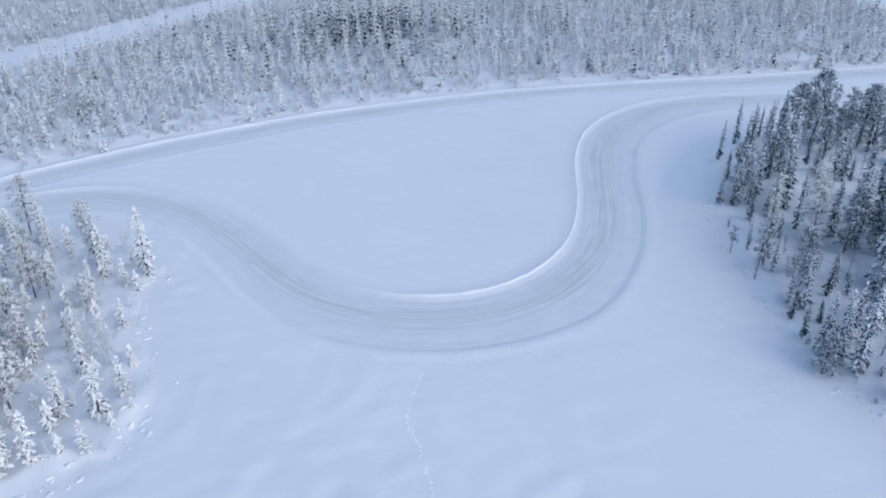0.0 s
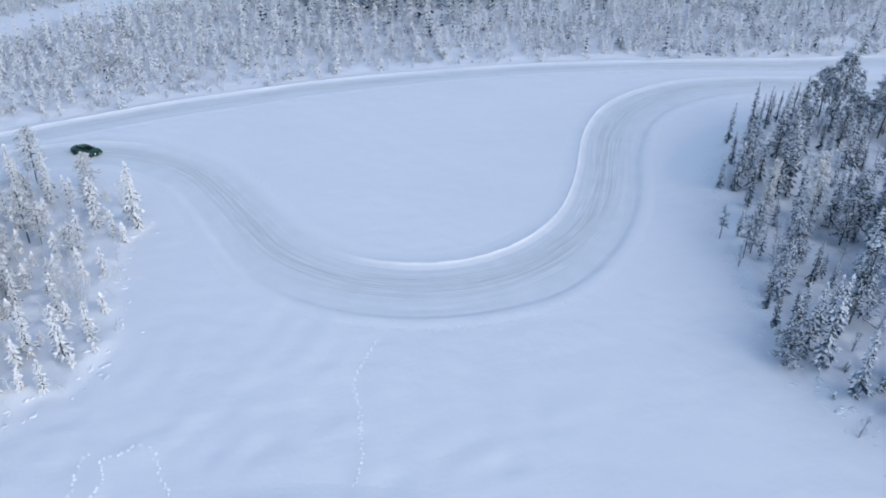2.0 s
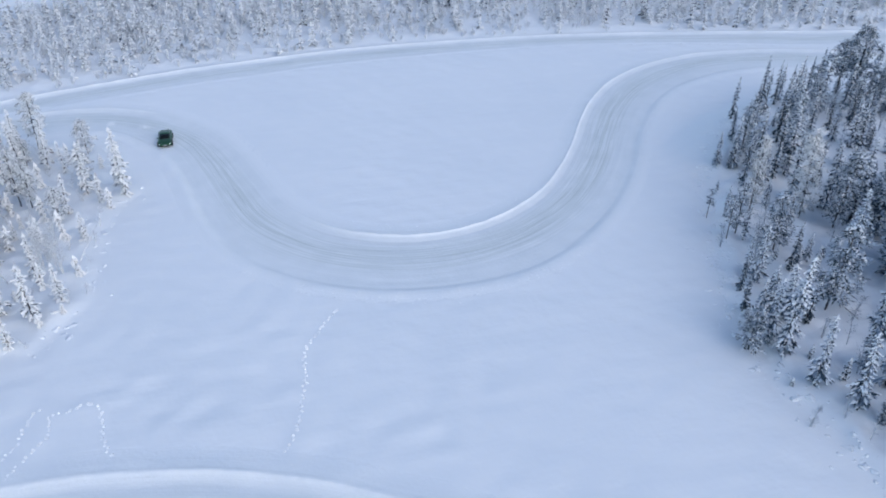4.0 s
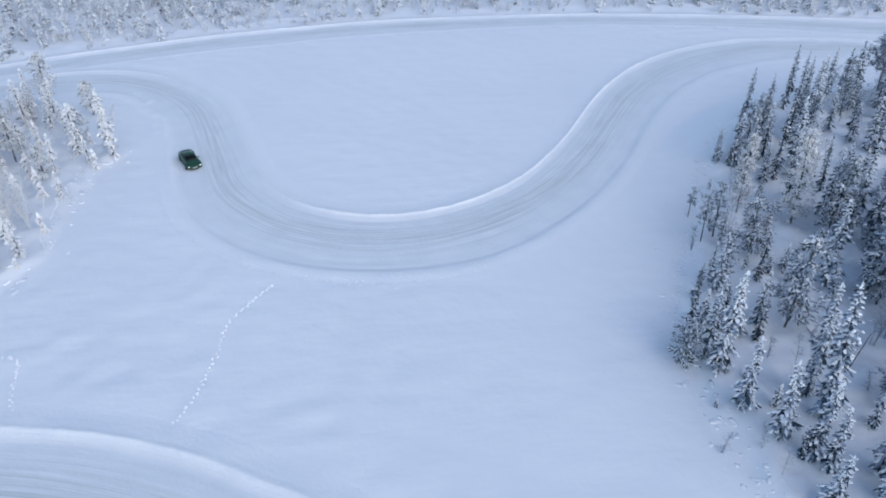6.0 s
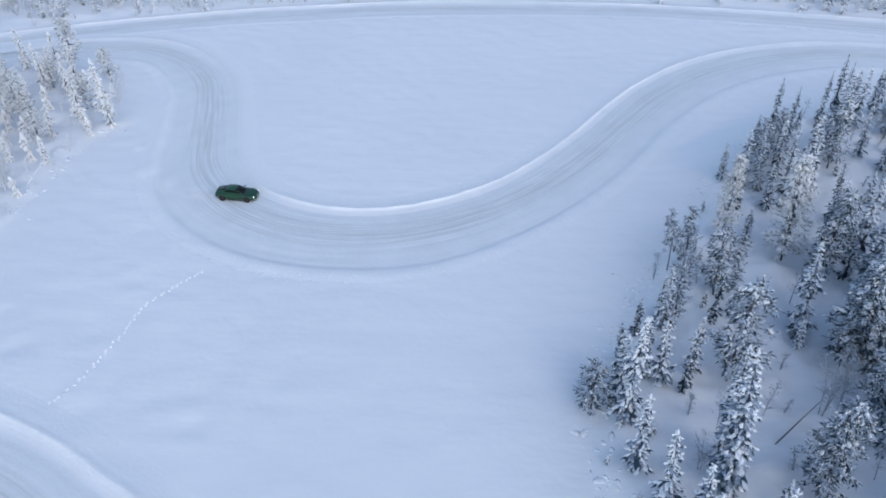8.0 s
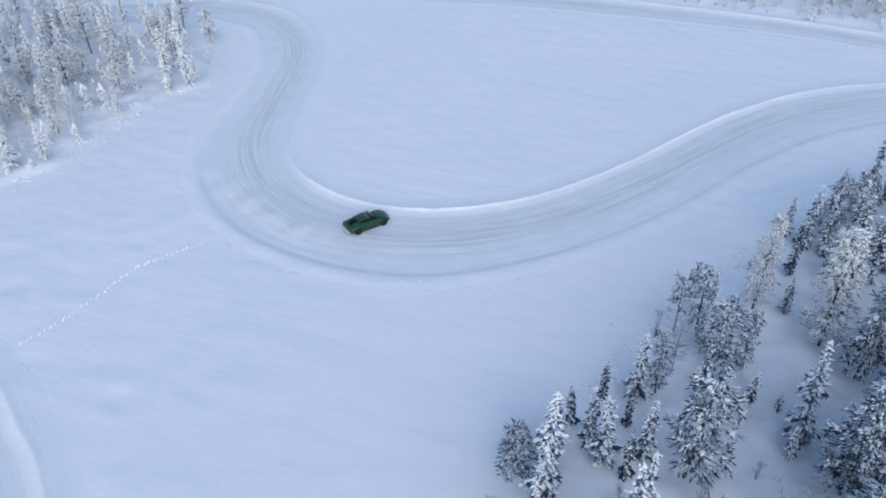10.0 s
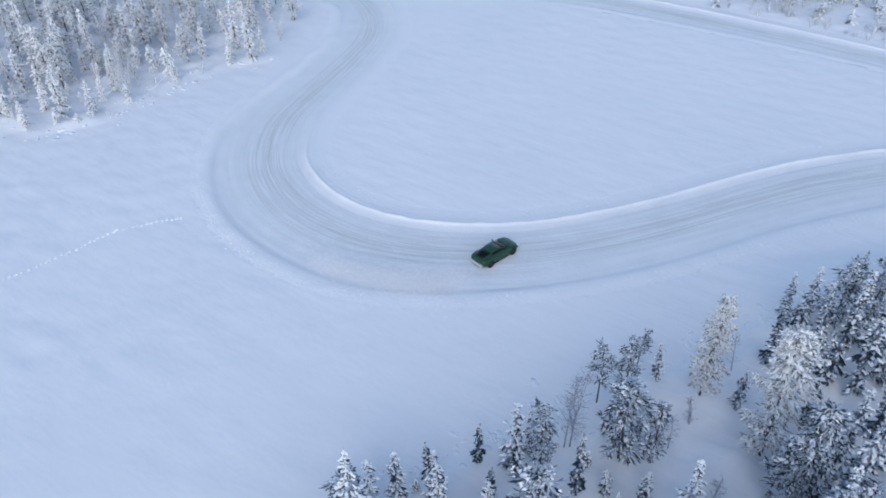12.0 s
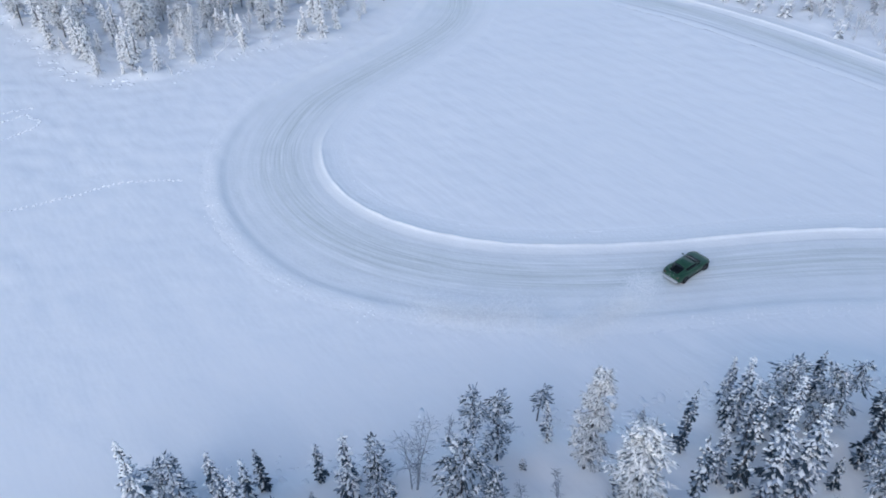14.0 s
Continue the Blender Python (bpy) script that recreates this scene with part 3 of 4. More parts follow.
EAST, WEST = "trees of the eastern wood", "trees of the western wood"
KINDS = {
    "dark": [spruce(1, 8.0, 1.05, 0.20, DARK_NEEDLES, "narrow dark green spruce with little snow at the wood's edge", EAST),
             spruce(2, 11.5, 1.6, 0.22, DARK_NEEDLES, "tall dark spruce with patches of snow", EAST)],
    "white": [spruce(3, 9.0, 1.6, 0.72, NEEDLES, "tall spruce laden with snow on drooping branches", EAST),
              spruce(4, 6.5, 1.35, 0.68, NEEDLES, "young spruce with snow pillows on its branches", EAST),
              spruce(5, 12.0, 1.8, 0.66, NEEDLES, "tall slender spruce under heavy snow", EAST, gap=0.42)],
    "mixed": [spruce(6, 7.0, 1.4, 0.5, NEEDLES, "dark spruce dusted with snow", EAST),
              spruce(7, 10.0, 1.65, 0.48, NEEDLES, "grey-green spruce dusted with snow", EAST)],
    "pine": [pine(8, 9.5, 1.75, 0.7, PINE_NEEDLES, "broad pine loaded with thick snow pillows", EAST, bare=0.16, clumps=120),
             pine(9, 12.5, 1.9, 0.62, PINE_NEEDLES, "large pine with snow-covered clumps of needles", EAST, bare=0.28, clumps=105),
             pine(10, 7.5, 1.5, 0.66, PINE_NEEDLES, "bushy pine with snow on every clump", EAST, bare=0.15, clumps=66)],
    "laden": [pine(30, 10.0, 1.2, 0.95, RIMED, "slender pine thickly coated with white snow", EAST, bare=0.1, clumps=170, tuft=0.68),
              pine(31, 8.0, 1.4, 0.95, RIMED, "broad young pine thickly coated with white snow", EAST, bare=0.1, clumps=100, tuft=0.8)],
    "tall_pine": [pine(11, 12.5, 2.7, 0.34, PINE_NEEDLES, "tall dark pine rising over the other trees", EAST, bare=0.4, clumps=170, tuft=0.8)],
    "small_pine": [pine(12, 5.0, 0.8, 0.75, PINE_NEEDLES, "small pine with a bare trunk and snowy top", EAST, bare=0.5, clumps=22),
                   pine(13, 4.0, 0.5, 0.6, PINE_NEEDLES, "thin young pine with a bare stem", EAST, bare=0.5, clumps=12)],
    "thin_pine": [pine(33, 6.0, 0.62, 0.6, PINE_NEEDLES, "slender pine with short snowy branches on a thin stem", EAST, bare=0.16, clumps=40, tuft=0.8),
                  spruce(34, 5.0, 0.7, 0.5, NEEDLES, "spindly young spruce dusted with snow", EAST, gap=0.3, spread=4)],
    "birch": [birch(14, 4.0, "leafless birch sapling with frosted twigs", EAST), birch(15, 5.0, "bare frosted birch with thin twigs", EAST), birch(16, 2.6, "low leafless shrub with frosted twigs", EAST, twigs=44)],
    "sapling": [spruce(17, 1.8, 0.5, 0.5, DARK_NEEDLES, "tiny dark spruce sapling in the snow", EAST, gap=0.2), spruce(18, 3.2, 0.75, 0.6, NEEDLES, "small snowy spruce sapling", EAST, gap=0.26)],
    "rime": [spruce(21, 8.0, 1.55, 0.9, RIMED, "spruce white with rime and snow", WEST), spruce(22, 6.0, 1.2, 0.88, RIMED, "narrow spruce thick with white rime", WEST),
             spruce(23, 4.5, 1.05, 0.9, RIMED, "short spruce covered in white rime", WEST)],
    "rime_pine": [pine(24, 7.5, 1.3, 0.85, RIMED, "rimed pine with a bare lower trunk", WEST, bare=0.3, clumps=60), pine(25, 5.5, 1.15, 0.9, RIMED, "small pine white with rime", WEST, bare=0.22, clumps=46)],
    "rime_birch": [birch(26, 4.5, "leafless birch white with rime", WEST, RIMED_TWIG, twigs=100), birch(27, 2.5, "low rimed shrub at the wood's edge", WEST, RIMED_TWIG, twigs=80)],
    "rime_sapling": [spruce(28, 2.0, 0.6, 0.9, RIMED, "small sapling buried in white rime", WEST, gap=0.22)],
}
USED = set()
STANDING = []


def tree_place(kind, x, y, h, rng):
    made = min(KINDS[kind], key=lambda k: abs(k[0] - h) + rng.uniform(0, 0.35) * h)
    scale = h / made[0]
    wide = scale ** 0.55 * rng.uniform(0.92, 1.1) * (1.12 if kind.startswith("rime") else 1.0)
    place = pose(x, y, float(land_z(np.array([x]), np.array([y]))[0]) - 0.05, rng.uniform(-2.5, 2.5), rng.uniform(-2.5, 2.5), rng.uniform(0, 360))
    return made[1], place, (wide, wide, scale)


def plant(kind, x, y, h, rng):
    """Stands a tree of that kind and height at x, y."""
    first, place, size = tree_place(kind, x, y, h, rng)
    if first.name not in USED:
        USED.add(first.name)
        tree = first
        tree.matrix_basis = place @ Matrix.Diagonal((*size, 1))
    else:
        tree = copy_thing(first, place)
    tree.scale = size
    return tree


def deep_wood(name, rows, rng, label):
    """The trees behind, joined into one."""
    verts, loops, totals, slots, mats, n = [], [], [], [], [], 0
    for kind, x, y, h in rows:
        first, place, size = tree_place(kind, x, y, h, rng)
        m = np.array(place @ Matrix.Diagonal((*size, 1)))
        for ob in first.children:
            me = ob.data
            co = np.empty(len(me.vertices) * 3)
            me.vertices.foreach_get("co", co)
            idx = np.empty(len(me.loops), dtype=np.int32)
            me.loops.foreach_get("vertex_index", idx)
            tot = np.empty(len(me.polygons), dtype=np.int32)
            me.polygons.foreach_get("loop_total", tot)
            mat = me.materials[0]
            if mat not in mats:
                mats.append(mat)
            verts.append(co.reshape(-1, 3) @ m[:3, :3].T + m[:3, 3])
            loops.append(idx + n)
            totals.append(tot)
            slots.append(np.full(len(tot), mats.index(mat), dtype=np.int32))
            n += len(me.vertices)
    v, l, t, s = np.vstack(verts), np.concatenate(loops), np.concatenate(totals), np.concatenate(slots)
    me = bpy.data.meshes.new(name)
    me.vertices.add(len(v))
    me.vertices.foreach_set("co", v.ravel())
    me.loops.add(len(l))
    me.loops.foreach_set("vertex_index", l)
    me.polygons.add(len(t))
    me.polygons.foreach_set("loop_start", np.concatenate([[0], np.cumsum(t)[:-1]]).astype(np.int32))
    for mat in mats:
        me.materials.append(mat)
    me.polygons.foreach_set("material_index", s)
    me.update(calc_edges=True)
    me.validate()
    tagged(new(name, me), label, "woods", kind="stuff")


def crowded(x, y, room):
    return any((x - a) ** 2 + (y - b) ** 2 < room * room for a, b in STANDING)


EAST_TREES = [
    ("dark", 82.0, 76.6, 6.0), ("dark", 87.0, 76.8, 6.5), ("dark", 90.8, 82.6, 7.2), ("mixed", 86.1, 69.3, 9.1), ("dark", 94.5, 81.7, 5.0), ("mixed", 95.1, 75.8, 7.3),
    ("mixed", 75.0, 67.9, 4.4), ("dark", 75.9, 66.6, 2.7), ("mixed", 79.8, 66.7, 6.9), ("dark", 84.1, 75.2, 2.6), ("dark", 79.4, 62.7, 8.8), ("mixed", 76.4, 66.6, 6.5),
    ("dark", 83.2, 66.3, 3.1), ("laden", 77.7, 54.9, 10.6), ("dark", 65.7, 37.5, 4.9), ("sapling", 61.2, 39.8, 1.2), ("white", 61.1, 34.4, 9.7), ("white", 62.9, 27.1, 7.1),
    ("mixed", 67.0, 31.2, 10.3), ("dark", 63.4, 25.2, 3.2), ("mixed", 64.8, 23.9, 6.1), ("white", 68.2, 23.2, 7.6), ("pine", 72.9, 29.2, 8.6), ("birch", 58.2, 26.6, 2.6),
    ("sapling", 59.6, 30.8, 0.8), ("dark", 75.4, 62.8, 5.8), ("mixed", 75.1, 57.6, 3.5), ("small_pine", 67.1, 52.7, 5.3), ("thin_pine", 68.7, 53.5, 6.4), ("pine", 70.4, 49.2, 6.8),
    ("thin_pine", 72.2, 50.2, 5.7), ("white", 65.3, 44.7, 6.4), ("thin_pine", 66.6, 45.9, 6.0), ("dark", 63.1, 43.9, 3.9), ("dark", 61.6, 40.9, 3.9), ("mixed", 63.1, 39.3, 5.4),
    ("white", 64.3, 38.4, 6.0), ("white", 60.8, 36.3, 6.7), ("pine", 59.0, 36.0, 4.5), ("dark", 65.2, 42.1, 2.8), ("mixed", 66.6, 39.4, 5.6), ("dark", 69.4, 45.2, 5.8),
    ("sapling", 73.0, 47.2, 3.2), ("sapling", 72.3, 44.9, 3.1), ("white", 76.1, 44.7, 9.0), ("laden", 72.7, 57.1, 9.0), ("small_pine", 80.6, 71.4, 4.7),
    ("mixed", 78.0, 65.8, 6.2), ("sapling", 72.3, 63.1, 1.4), ("small_pine", 67.8, 57.8, 3.4), ("birch", 67.3, 48.1, 7.7), ("birch", 65.9, 51.6, 3.1), ("mixed", 78.2, 62.6, 4.9),
    ("mixed", 61.0, 38.3, 5.4), ("thin_pine", 65.4, 46.5, 4.6), ("tall_pine", 101.3, 77.3, 11.0), ("tall_pine", 103.3, 82.4, 8.0), ("tall_pine", 103.9, 71.6, 10.1), ("white", 61.4, 30.3, 6.9),
    ("white", 67.0, 28.7, 12.2), ("mixed", 64.1, 25.1, 7.3), ("pine", 69.4, 39.4, 9.8), ("pine", 80.1, 52.2, 9.4), ("birch", 75.2, 35.9, 7.5),
    ("birch", 76.6, 36.4, 6.6), ("birch", 65.5, 30.4, 3.8), ("birch", 73.5, 40.4, 2.3), ("mixed", 82.3, 64.3, 8.5), ("dark", 83.1, 59.5, 6.5), ("thin_pine", 69.6, 57.0, 3.8),
    ("thin_pine", 68.9, 52.3, 4.4), ("sapling", 70.2, 54.3, 1.0)]
WEST_TREES = [
    ("rime", 3.4, 79.4, 8.7), ("rime", 0.9, 78.1, 3.5), ("rime", 0.1, 69.5, 3.4), ("rime_pine", -3.0, 74.1, 4.5), ("rime_pine", -1.8, 84.1, 4.9), ("rime_pine", -2.6, 93.1, 5.2),
    ("rime", -4.5, 87.4, 4.2), ("rime", -1.0, 80.7, 6.6), ("rime_pine", -6.7, 78.5, 5.2), ("rime_pine", -8.1, 79.5, 7.3), ("rime_pine", -8.9, 95.4, 7.8), ("rime", -7.4, 92.5, 5.8),
    ("rime", -6.5, 88.3, 5.4), ("rime", -9.9, 89.3, 6.5), ("rime_pine", -9.3, 89.9, 4.1), ("rime_pine", -10.0, 75.9, 4.7), ("rime", -8.8, 70.5, 4.4), ("rime", -7.6, 65.9, 3.9),
    ("rime", -7.2, 71.4, 2.4), ("rime", -5.0, 67.3, 2.5), ("rime", -3.7, 63.4, 4.9), ("rime", -2.5, 55.8, 5.9), ("rime", -5.5, 57.4, 5.3), ("rime", -8.8, 64.3, 2.4),
    ("rime_sapling", -8.0, 64.2, 2.0), ("rime_sapling", -7.7, 59.6, 1.6), ("rime", -7.7, 52.2, 5.1), ("rime", -3.9, 52.0, 3.3), ("rime_sapling", -5.6, 52.4, 1.8), ("rime", -0.5, 58.2, 4.1),
    ("rime_birch", -1.1, 63.2, 4.4), ("rime_birch", 0.4, 57.4, 1.8), ("rime_sapling", 0.0, 56.0, 1.1), ("rime_sapling", -1.7, 54.4, 1.4), ("rime_birch", -2.9, 63.5, 6.2), ("rime_birch", -1.7, 64.1, 5.8),
    ("rime_birch", 1.2, 68.8, 2.5), ("rime_birch", 1.5, 86.2, 4.1), ("rime_birch", -1.2, 59.3, 2.5), ("rime_birch", -6.3, 52.0, 2.2), ("rime_birch", -2.5, 51.5, 1.7), ("rime", -9.6, 54.2, 3.0),
    ("rime", -2.5, 76.1, 4.8), ("rime", -12.7, 77.0, 3.9), ("rime_pine", -12.7, 75.4, 4.9), ("rime_pine", -8.9, 68.3, 4.2), ("rime", -9.3, 57.6, 2.3), ("rime", -13.1, 62.8, 7.1),
    ("rime", -16.4, 68.6, 5.7), ("rime_pine", -10.1, 65.6, 4.0), ("rime", -24.0, 76.9, 6.8), ("rime_pine", -22.2, 69.1, 7.3), ("rime", -16.0, 49.7, 5.6), ("rime_pine", -16.2, 61.9, 6.1)]


def woods():
    rng = np.random.default_rng(5)
    for kind, x, y, h in EAST_TREES + WEST_TREES:
        plant(kind, x, y, h, rng)
        STANDING.append((x, y))
    east, west = [], []
    for _ in range(14000):
        x, y = rng.uniform(58, 128), rng.uniform(14, 93)
        if len(east) >= 520 or not inside(np.array([x]), np.array([y]), SHORE_EAST)[0]:
            continue
        d = float(distance_to(np.array([x]), np.array([y]), SHORE_EAST[:15])[0])
        far = math.hypot(x - 80, y - 60)
        open_edge = (x < 77 and y > 22) or (x < 84 and y > 43)
        if d < 1.6 or rng.random() > (1.0 if far < 42 else 0.45) or (open_edge and rng.random() < (0.45 if x > 77 else 0.5)):
            continue
        if crowded(x, y, 1.75 if open_edge else 1.4):
            continue
        kind = rng.choice(["mixed", "white", "dark", "pine", "birch", "sapling"], p=[0.27, 0.04, 0.38, 0.17, 0.10, 0.04] if d > 9 else [0.32, 0.17, 0.17, 0.14, 0.16, 0.04])
        if x > 84 and y > 56:
            kind = rng.choice(["birch", "mixed", "dark", "pine", "sapling"], p=[0.28, 0.27, 0.2, 0.15, 0.1])
        if open_edge:
            kind = rng.choice(["birch", "mixed", "pine", "dark"] if x > 77 else ["birch", "birch", "birch", "sapling"])
        top = {"birch": rng.uniform(1.6, 4.6), "sapling": rng.uniform(1.2, 3.4)}.get(kind, rng.uniform(3.5, 7.0) if x > 84 and y > 56 else (rng.uniform(5.5, 10.5) if d > 8 else rng.uniform(4.0, 8.0)))
        east.append((d, (kind, x, y, top)))
        STANDING.append((x, y))
    for _ in range(7000):
        x, y = rng.uniform(-62, 4), rng.uniform(44, 99)
        if len(west) >= 240 or x > -9 or not inside(np.array([x]), np.array([y]), SHORE_WEST)[0]:
            continue
        d = float(distance_to(np.array([x]), np.array([y]), SHORE_WEST)[0])
        if d < 1.2 or crowded(x, y, 1.9) or (x < -30 and rng.random() < 0.6):
            continue
        kind = rng.choice(["rime", "rime_pine", "rime_birch", "rime_sapling"], p=[0.46, 0.17, 0.26, 0.11])
        top = {"rime_birch": rng.uniform(2.0, 4.8), "rime_sapling": rng.uniform(1.2, 3.0)}.get(kind, rng.uniform(4.0, 7.6))
        west.append((-x, (kind, x, y, top)))
        STANDING.append((x, y))
    for _ in range(700):
        x, y = rng.uniform(-14, 3), rng.uniform(50, 90)
        if inside(np.array([x]), np.array([y]), SHORE_WEST)[0] and not crowded(x, y, 1.7) and len(west) < 290:
            west.append((-x, (rng.choice(["rime_birch", "rime_sapling"], p=[0.5, 0.5]), x, y, rng.uniform(1.0, 3.4))))
            STANDING.append((x, y))
    for rows, near, name, label in ((east, 190, "eastern_wood", "deep part of the dark snowy conifer wood"), (west, 130, "western_wood", "deep part of the rimed white wood")):
        rows = [r for _, r in sorted(rows)]
        for row in rows[:near]:
            plant(*row, rng)
        deep_wood(name, rows[near:], rng, label)


woods()
for _made in [m for group in KINDS.values() for m in group]:
    if _made[1].name not in USED:
        for _ob in (*_made[1].children_recursive, _made[1]):
            bpy.data.objects.remove(_ob)


def far_tree(pile, rng, x, y, z, h, reach, white, dark=False):
    """A small full tree of the far wood; slots: needles, snow, wood."""
    pile.stick((x, y, z - 0.3), (x, y, z + h * 0.96), 0.012 * h + 0.02, 0.015, 3, 2)
    levels = int(4 + h * 0.5)
    for j in range(levels):
        s = 0.08 + 0.86 * (j + rng.random() * 0.5) / levels
        r = reach * (1 - s) ** 0.75 + 0.15
        turn = rng.uniform(0, math.tau)
        for k in range(4):
            az = turn + math.tau * k / 4 + rng.uniform(-0.4, 0.4)
            p = np.array([x, y, z + h * s])
            tip = p + np.array([math.cos(az), math.sin(az), -0.55]) * r * rng.uniform(0.75, 1.15)
            pile.blade(p, tip, 0.26 * r + 0.06, 3 if dark else 0)
            if rng.random() < white:
                mid = p + (tip - p) * rng.uniform(0.5, 0.75) + (0, 0, 0.08)
                w = 0.18 * r + 0.06
                c, n = math.cos(az), math.sin(az)
                pile.add([mid + (c * w * 1.4, n * w * 1.4, -w * 0.5), mid + (-n * w, c * w, -w * 0.15), mid + (-c * w * 1.3, -n * w * 1.3, w * 0.5), mid + (n * w, -c * w, -w * 0.15), mid + (0, 0, w * 0.6)],
                         [(0, 1, 4), (1, 2, 4), (2, 3, 4), (3, 0, 4)], 1)
    pile.blade((x, y, z + h * 0.88), (x + 0.05, y, z + h * 1.03), 0.1, 1)


def far_bush(pile, rng, x, y, z, h):
    for k in range(8):
        az, e = rng.uniform(0, math.tau), rng.uniform(0.85, 1.45)
        d = np.array([math.cos(az) * math.cos(e), math.sin(az) * math.cos(e), math.sin(e)]) * h * rng.uniform(0.7, 1.0)
        foot = np.array([x, y, z - 0.1])
        pile.blade(foot, foot + d, 0.05 + 0.012 * h, 0)
        for j in range(2):
            q = foot + d * rng.uniform(0.35, 0.85)
            a2 = rng.uniform(0, math.tau)
            pile.blade(q, q + np.array([math.cos(a2), math.sin(a2), 0.7]) * h * 0.24, 0.05 + 0.01 * h, 0)


def far_wood():
    rng = np.random.default_rng(11)
    trees, shrubs = Pile(), Pile()
    crest = straight[:, 0:2]
    n = 60000
    xs, ys = rng.uniform(-75, 215, n), rng.uniform(104, 330, n)
    edge_y = np.interp(xs, crest[:, 0], crest[:, 1])
    depth = ys - edge_y
    # open strip of a snowed-over stream
    stream = (ys - (204 + 0.86 * xs)) / 1.32
    keep = (depth > 1.3) & (np.abs(stream) > 8.5)
    grid = {}
    made = bushes = 0
    tall_zone = np.exp(-((xs - 63) / 27) ** 2 - ((ys - 180) / 17) ** 2)
    zs = land_z(xs, ys)
    for x, y, d, z, tall, st, ok in zip(xs, ys, depth, zs, tall_zone, stream, keep):
        if not ok or made > 3600:
            continue
        near_edge = d < 9 and x < 92
        beyond = st > 0 and x < 40
        if rng.random() < (0.8 if beyond else 0.6 if near_edge else 0.42) and d < (200 if beyond else 130):
            if bushes < 9500 and (d > 2.0 or rng.random() < 0.5):
                far_bush(shrubs, rng, x, y, z, rng.uniform(0.6, 1.6) + min(d, 14) * 0.12)
                bushes += 1
            continue
        if near_edge and rng.random() > 0.12 + d * 0.05:
            continue
        room = 2.0 + 0.9 * (d > 110) + 0.5 * tall
        cell = (int(x // 3), int(y // 3))
        if any((x - a) ** 2 + (y - b) ** 2 < room * room for i in (-1, 0, 1) for j in (-1, 0, 1) for a, b in grid.get((cell[0] + i, cell[1] + j), ())):
            continue
        if x < -30 and st > 0 and rng.random() < 0.3:
            continue
        grid.setdefault(cell, []).append((x, y))
        h = rng.uniform(2.6, 5.2) + min(d, 45) * 0.055 * rng.uniform(0.4, 1.2) + 7.5 * tall * rng.uniform(0.5, 1.2)
        if x > 92:
            h = rng.uniform(3.4, 6.0) + (d > 40) * rng.uniform(0, 2.5)
        far_tree(trees, rng, x, y, z, h, rng.uniform(0.75, 1.2) * (0.7 + 0.06 * h), rng.uniform(0.45, 0.85) - 0.25 * tall, rng.random() < (0.2 if x > 88 else 0.03) + 0.9 * tall)
        made += 1
    tagged(new("far_wood", trees.mesh("far_wood", [FAR_NEEDLES, RIME_SNOW, RIMED_TWIG, DARK_NEEDLES])), "dense far wood of small frosted spruces and pines", "woods", kind="stuff")
    tagged(new("roadside_shrubs", shrubs.mesh("roadside_shrubs", [RIMED_TWIG])), "frosted leafless shrubs and saplings through the far wood", "shrubs", kind="stuff")


# rime, with distance haze put into the colour as a paler tone
FAR_NEEDLES = needle_material("far_rimed_needles", (0.22, 0.235, 0.255), (0.76, 0.78, 0.80), 0.66)
far_wood()


# ---- small snow forms ----
def animal_tracks():
    rng = np.random.default_rng(3)
    pile = Pile()
    trails = [
        [(24.7, 50.7), (23.4, 49.0), (22.4, 47.4), (21.4, 45.9), (21.0, 43.6), (21.0, 42.1), (20.6, 40.4), (20.3, 38.8), (19.9, 36.9), (19.2, 34.9), (18.4, 33.6)],
        [(-2.6, 35.8), (-2.0, 37.2), (-1.5, 38.7), (-0.9, 39.9), (-0.7, 41.3), (-0.4, 42.7), (0.2, 43.3)],
        [(-1.0, 36.2), (-0.5, 37.1), (0.4, 38.7), (1.2, 40.1), (1.0, 42.0), (1.5, 42.4), (2.4, 42.4), (3.4, 43.0), (4.5, 42.5), (5.0, 40.9), (5.3, 38.9), (6.1, 36.8), (6.9, 35.6)]]
    for trail in trails:
        line = smooth_line(trail, 30)
        run = np.concatenate([[0], np.cumsum(np.linalg.norm(np.diff(line, axis=0), axis=1))])
        s, side = 0.0, 1
        while s < run[-1]:
            x, y = np.interp(s, run, line[:, 0]), np.interp(s, run, line[:, 1])
            x, y = x + side * 0.07 + rng.uniform(-0.06, 0.06), y + rng.uniform(-0.06, 0.06)
            z = float(land_z(np.array([x]), np.array([y]))[0])
            r = rng.uniform(0.075, 0.12)
            rings = []
            for rr, zz in ((1.7, -0.03), (1.05, 0.025), (0.6, -0.03), (0.15, -0.07)):
                rings.append([(x + math.cos(a) * r * rr * rng.uniform(0.85, 1.15), y + math.sin(a) * r * rr * rng.uniform(0.85, 1.15), z + zz + 0.02) for a in np.linspace(0, math.tau, 8, endpoint=False)])
            faces = [(i * 8 + k, i * 8 + (k + 1) % 8, (i + 1) * 8 + (k + 1) % 8, (i + 1) * 8 + k) for i in range(3) for k in range(8)] + [tuple(range(24, 32))]
            pile.add(np.vstack(rings), faces)
            s += rng.uniform(0.36, 0.52)
            side = -side
    tagged(new("animal_tracks", pile.mesh("animal_tracks", [CLOD])), "trails of small animal prints across the snow", "tracks", kind="stuff")


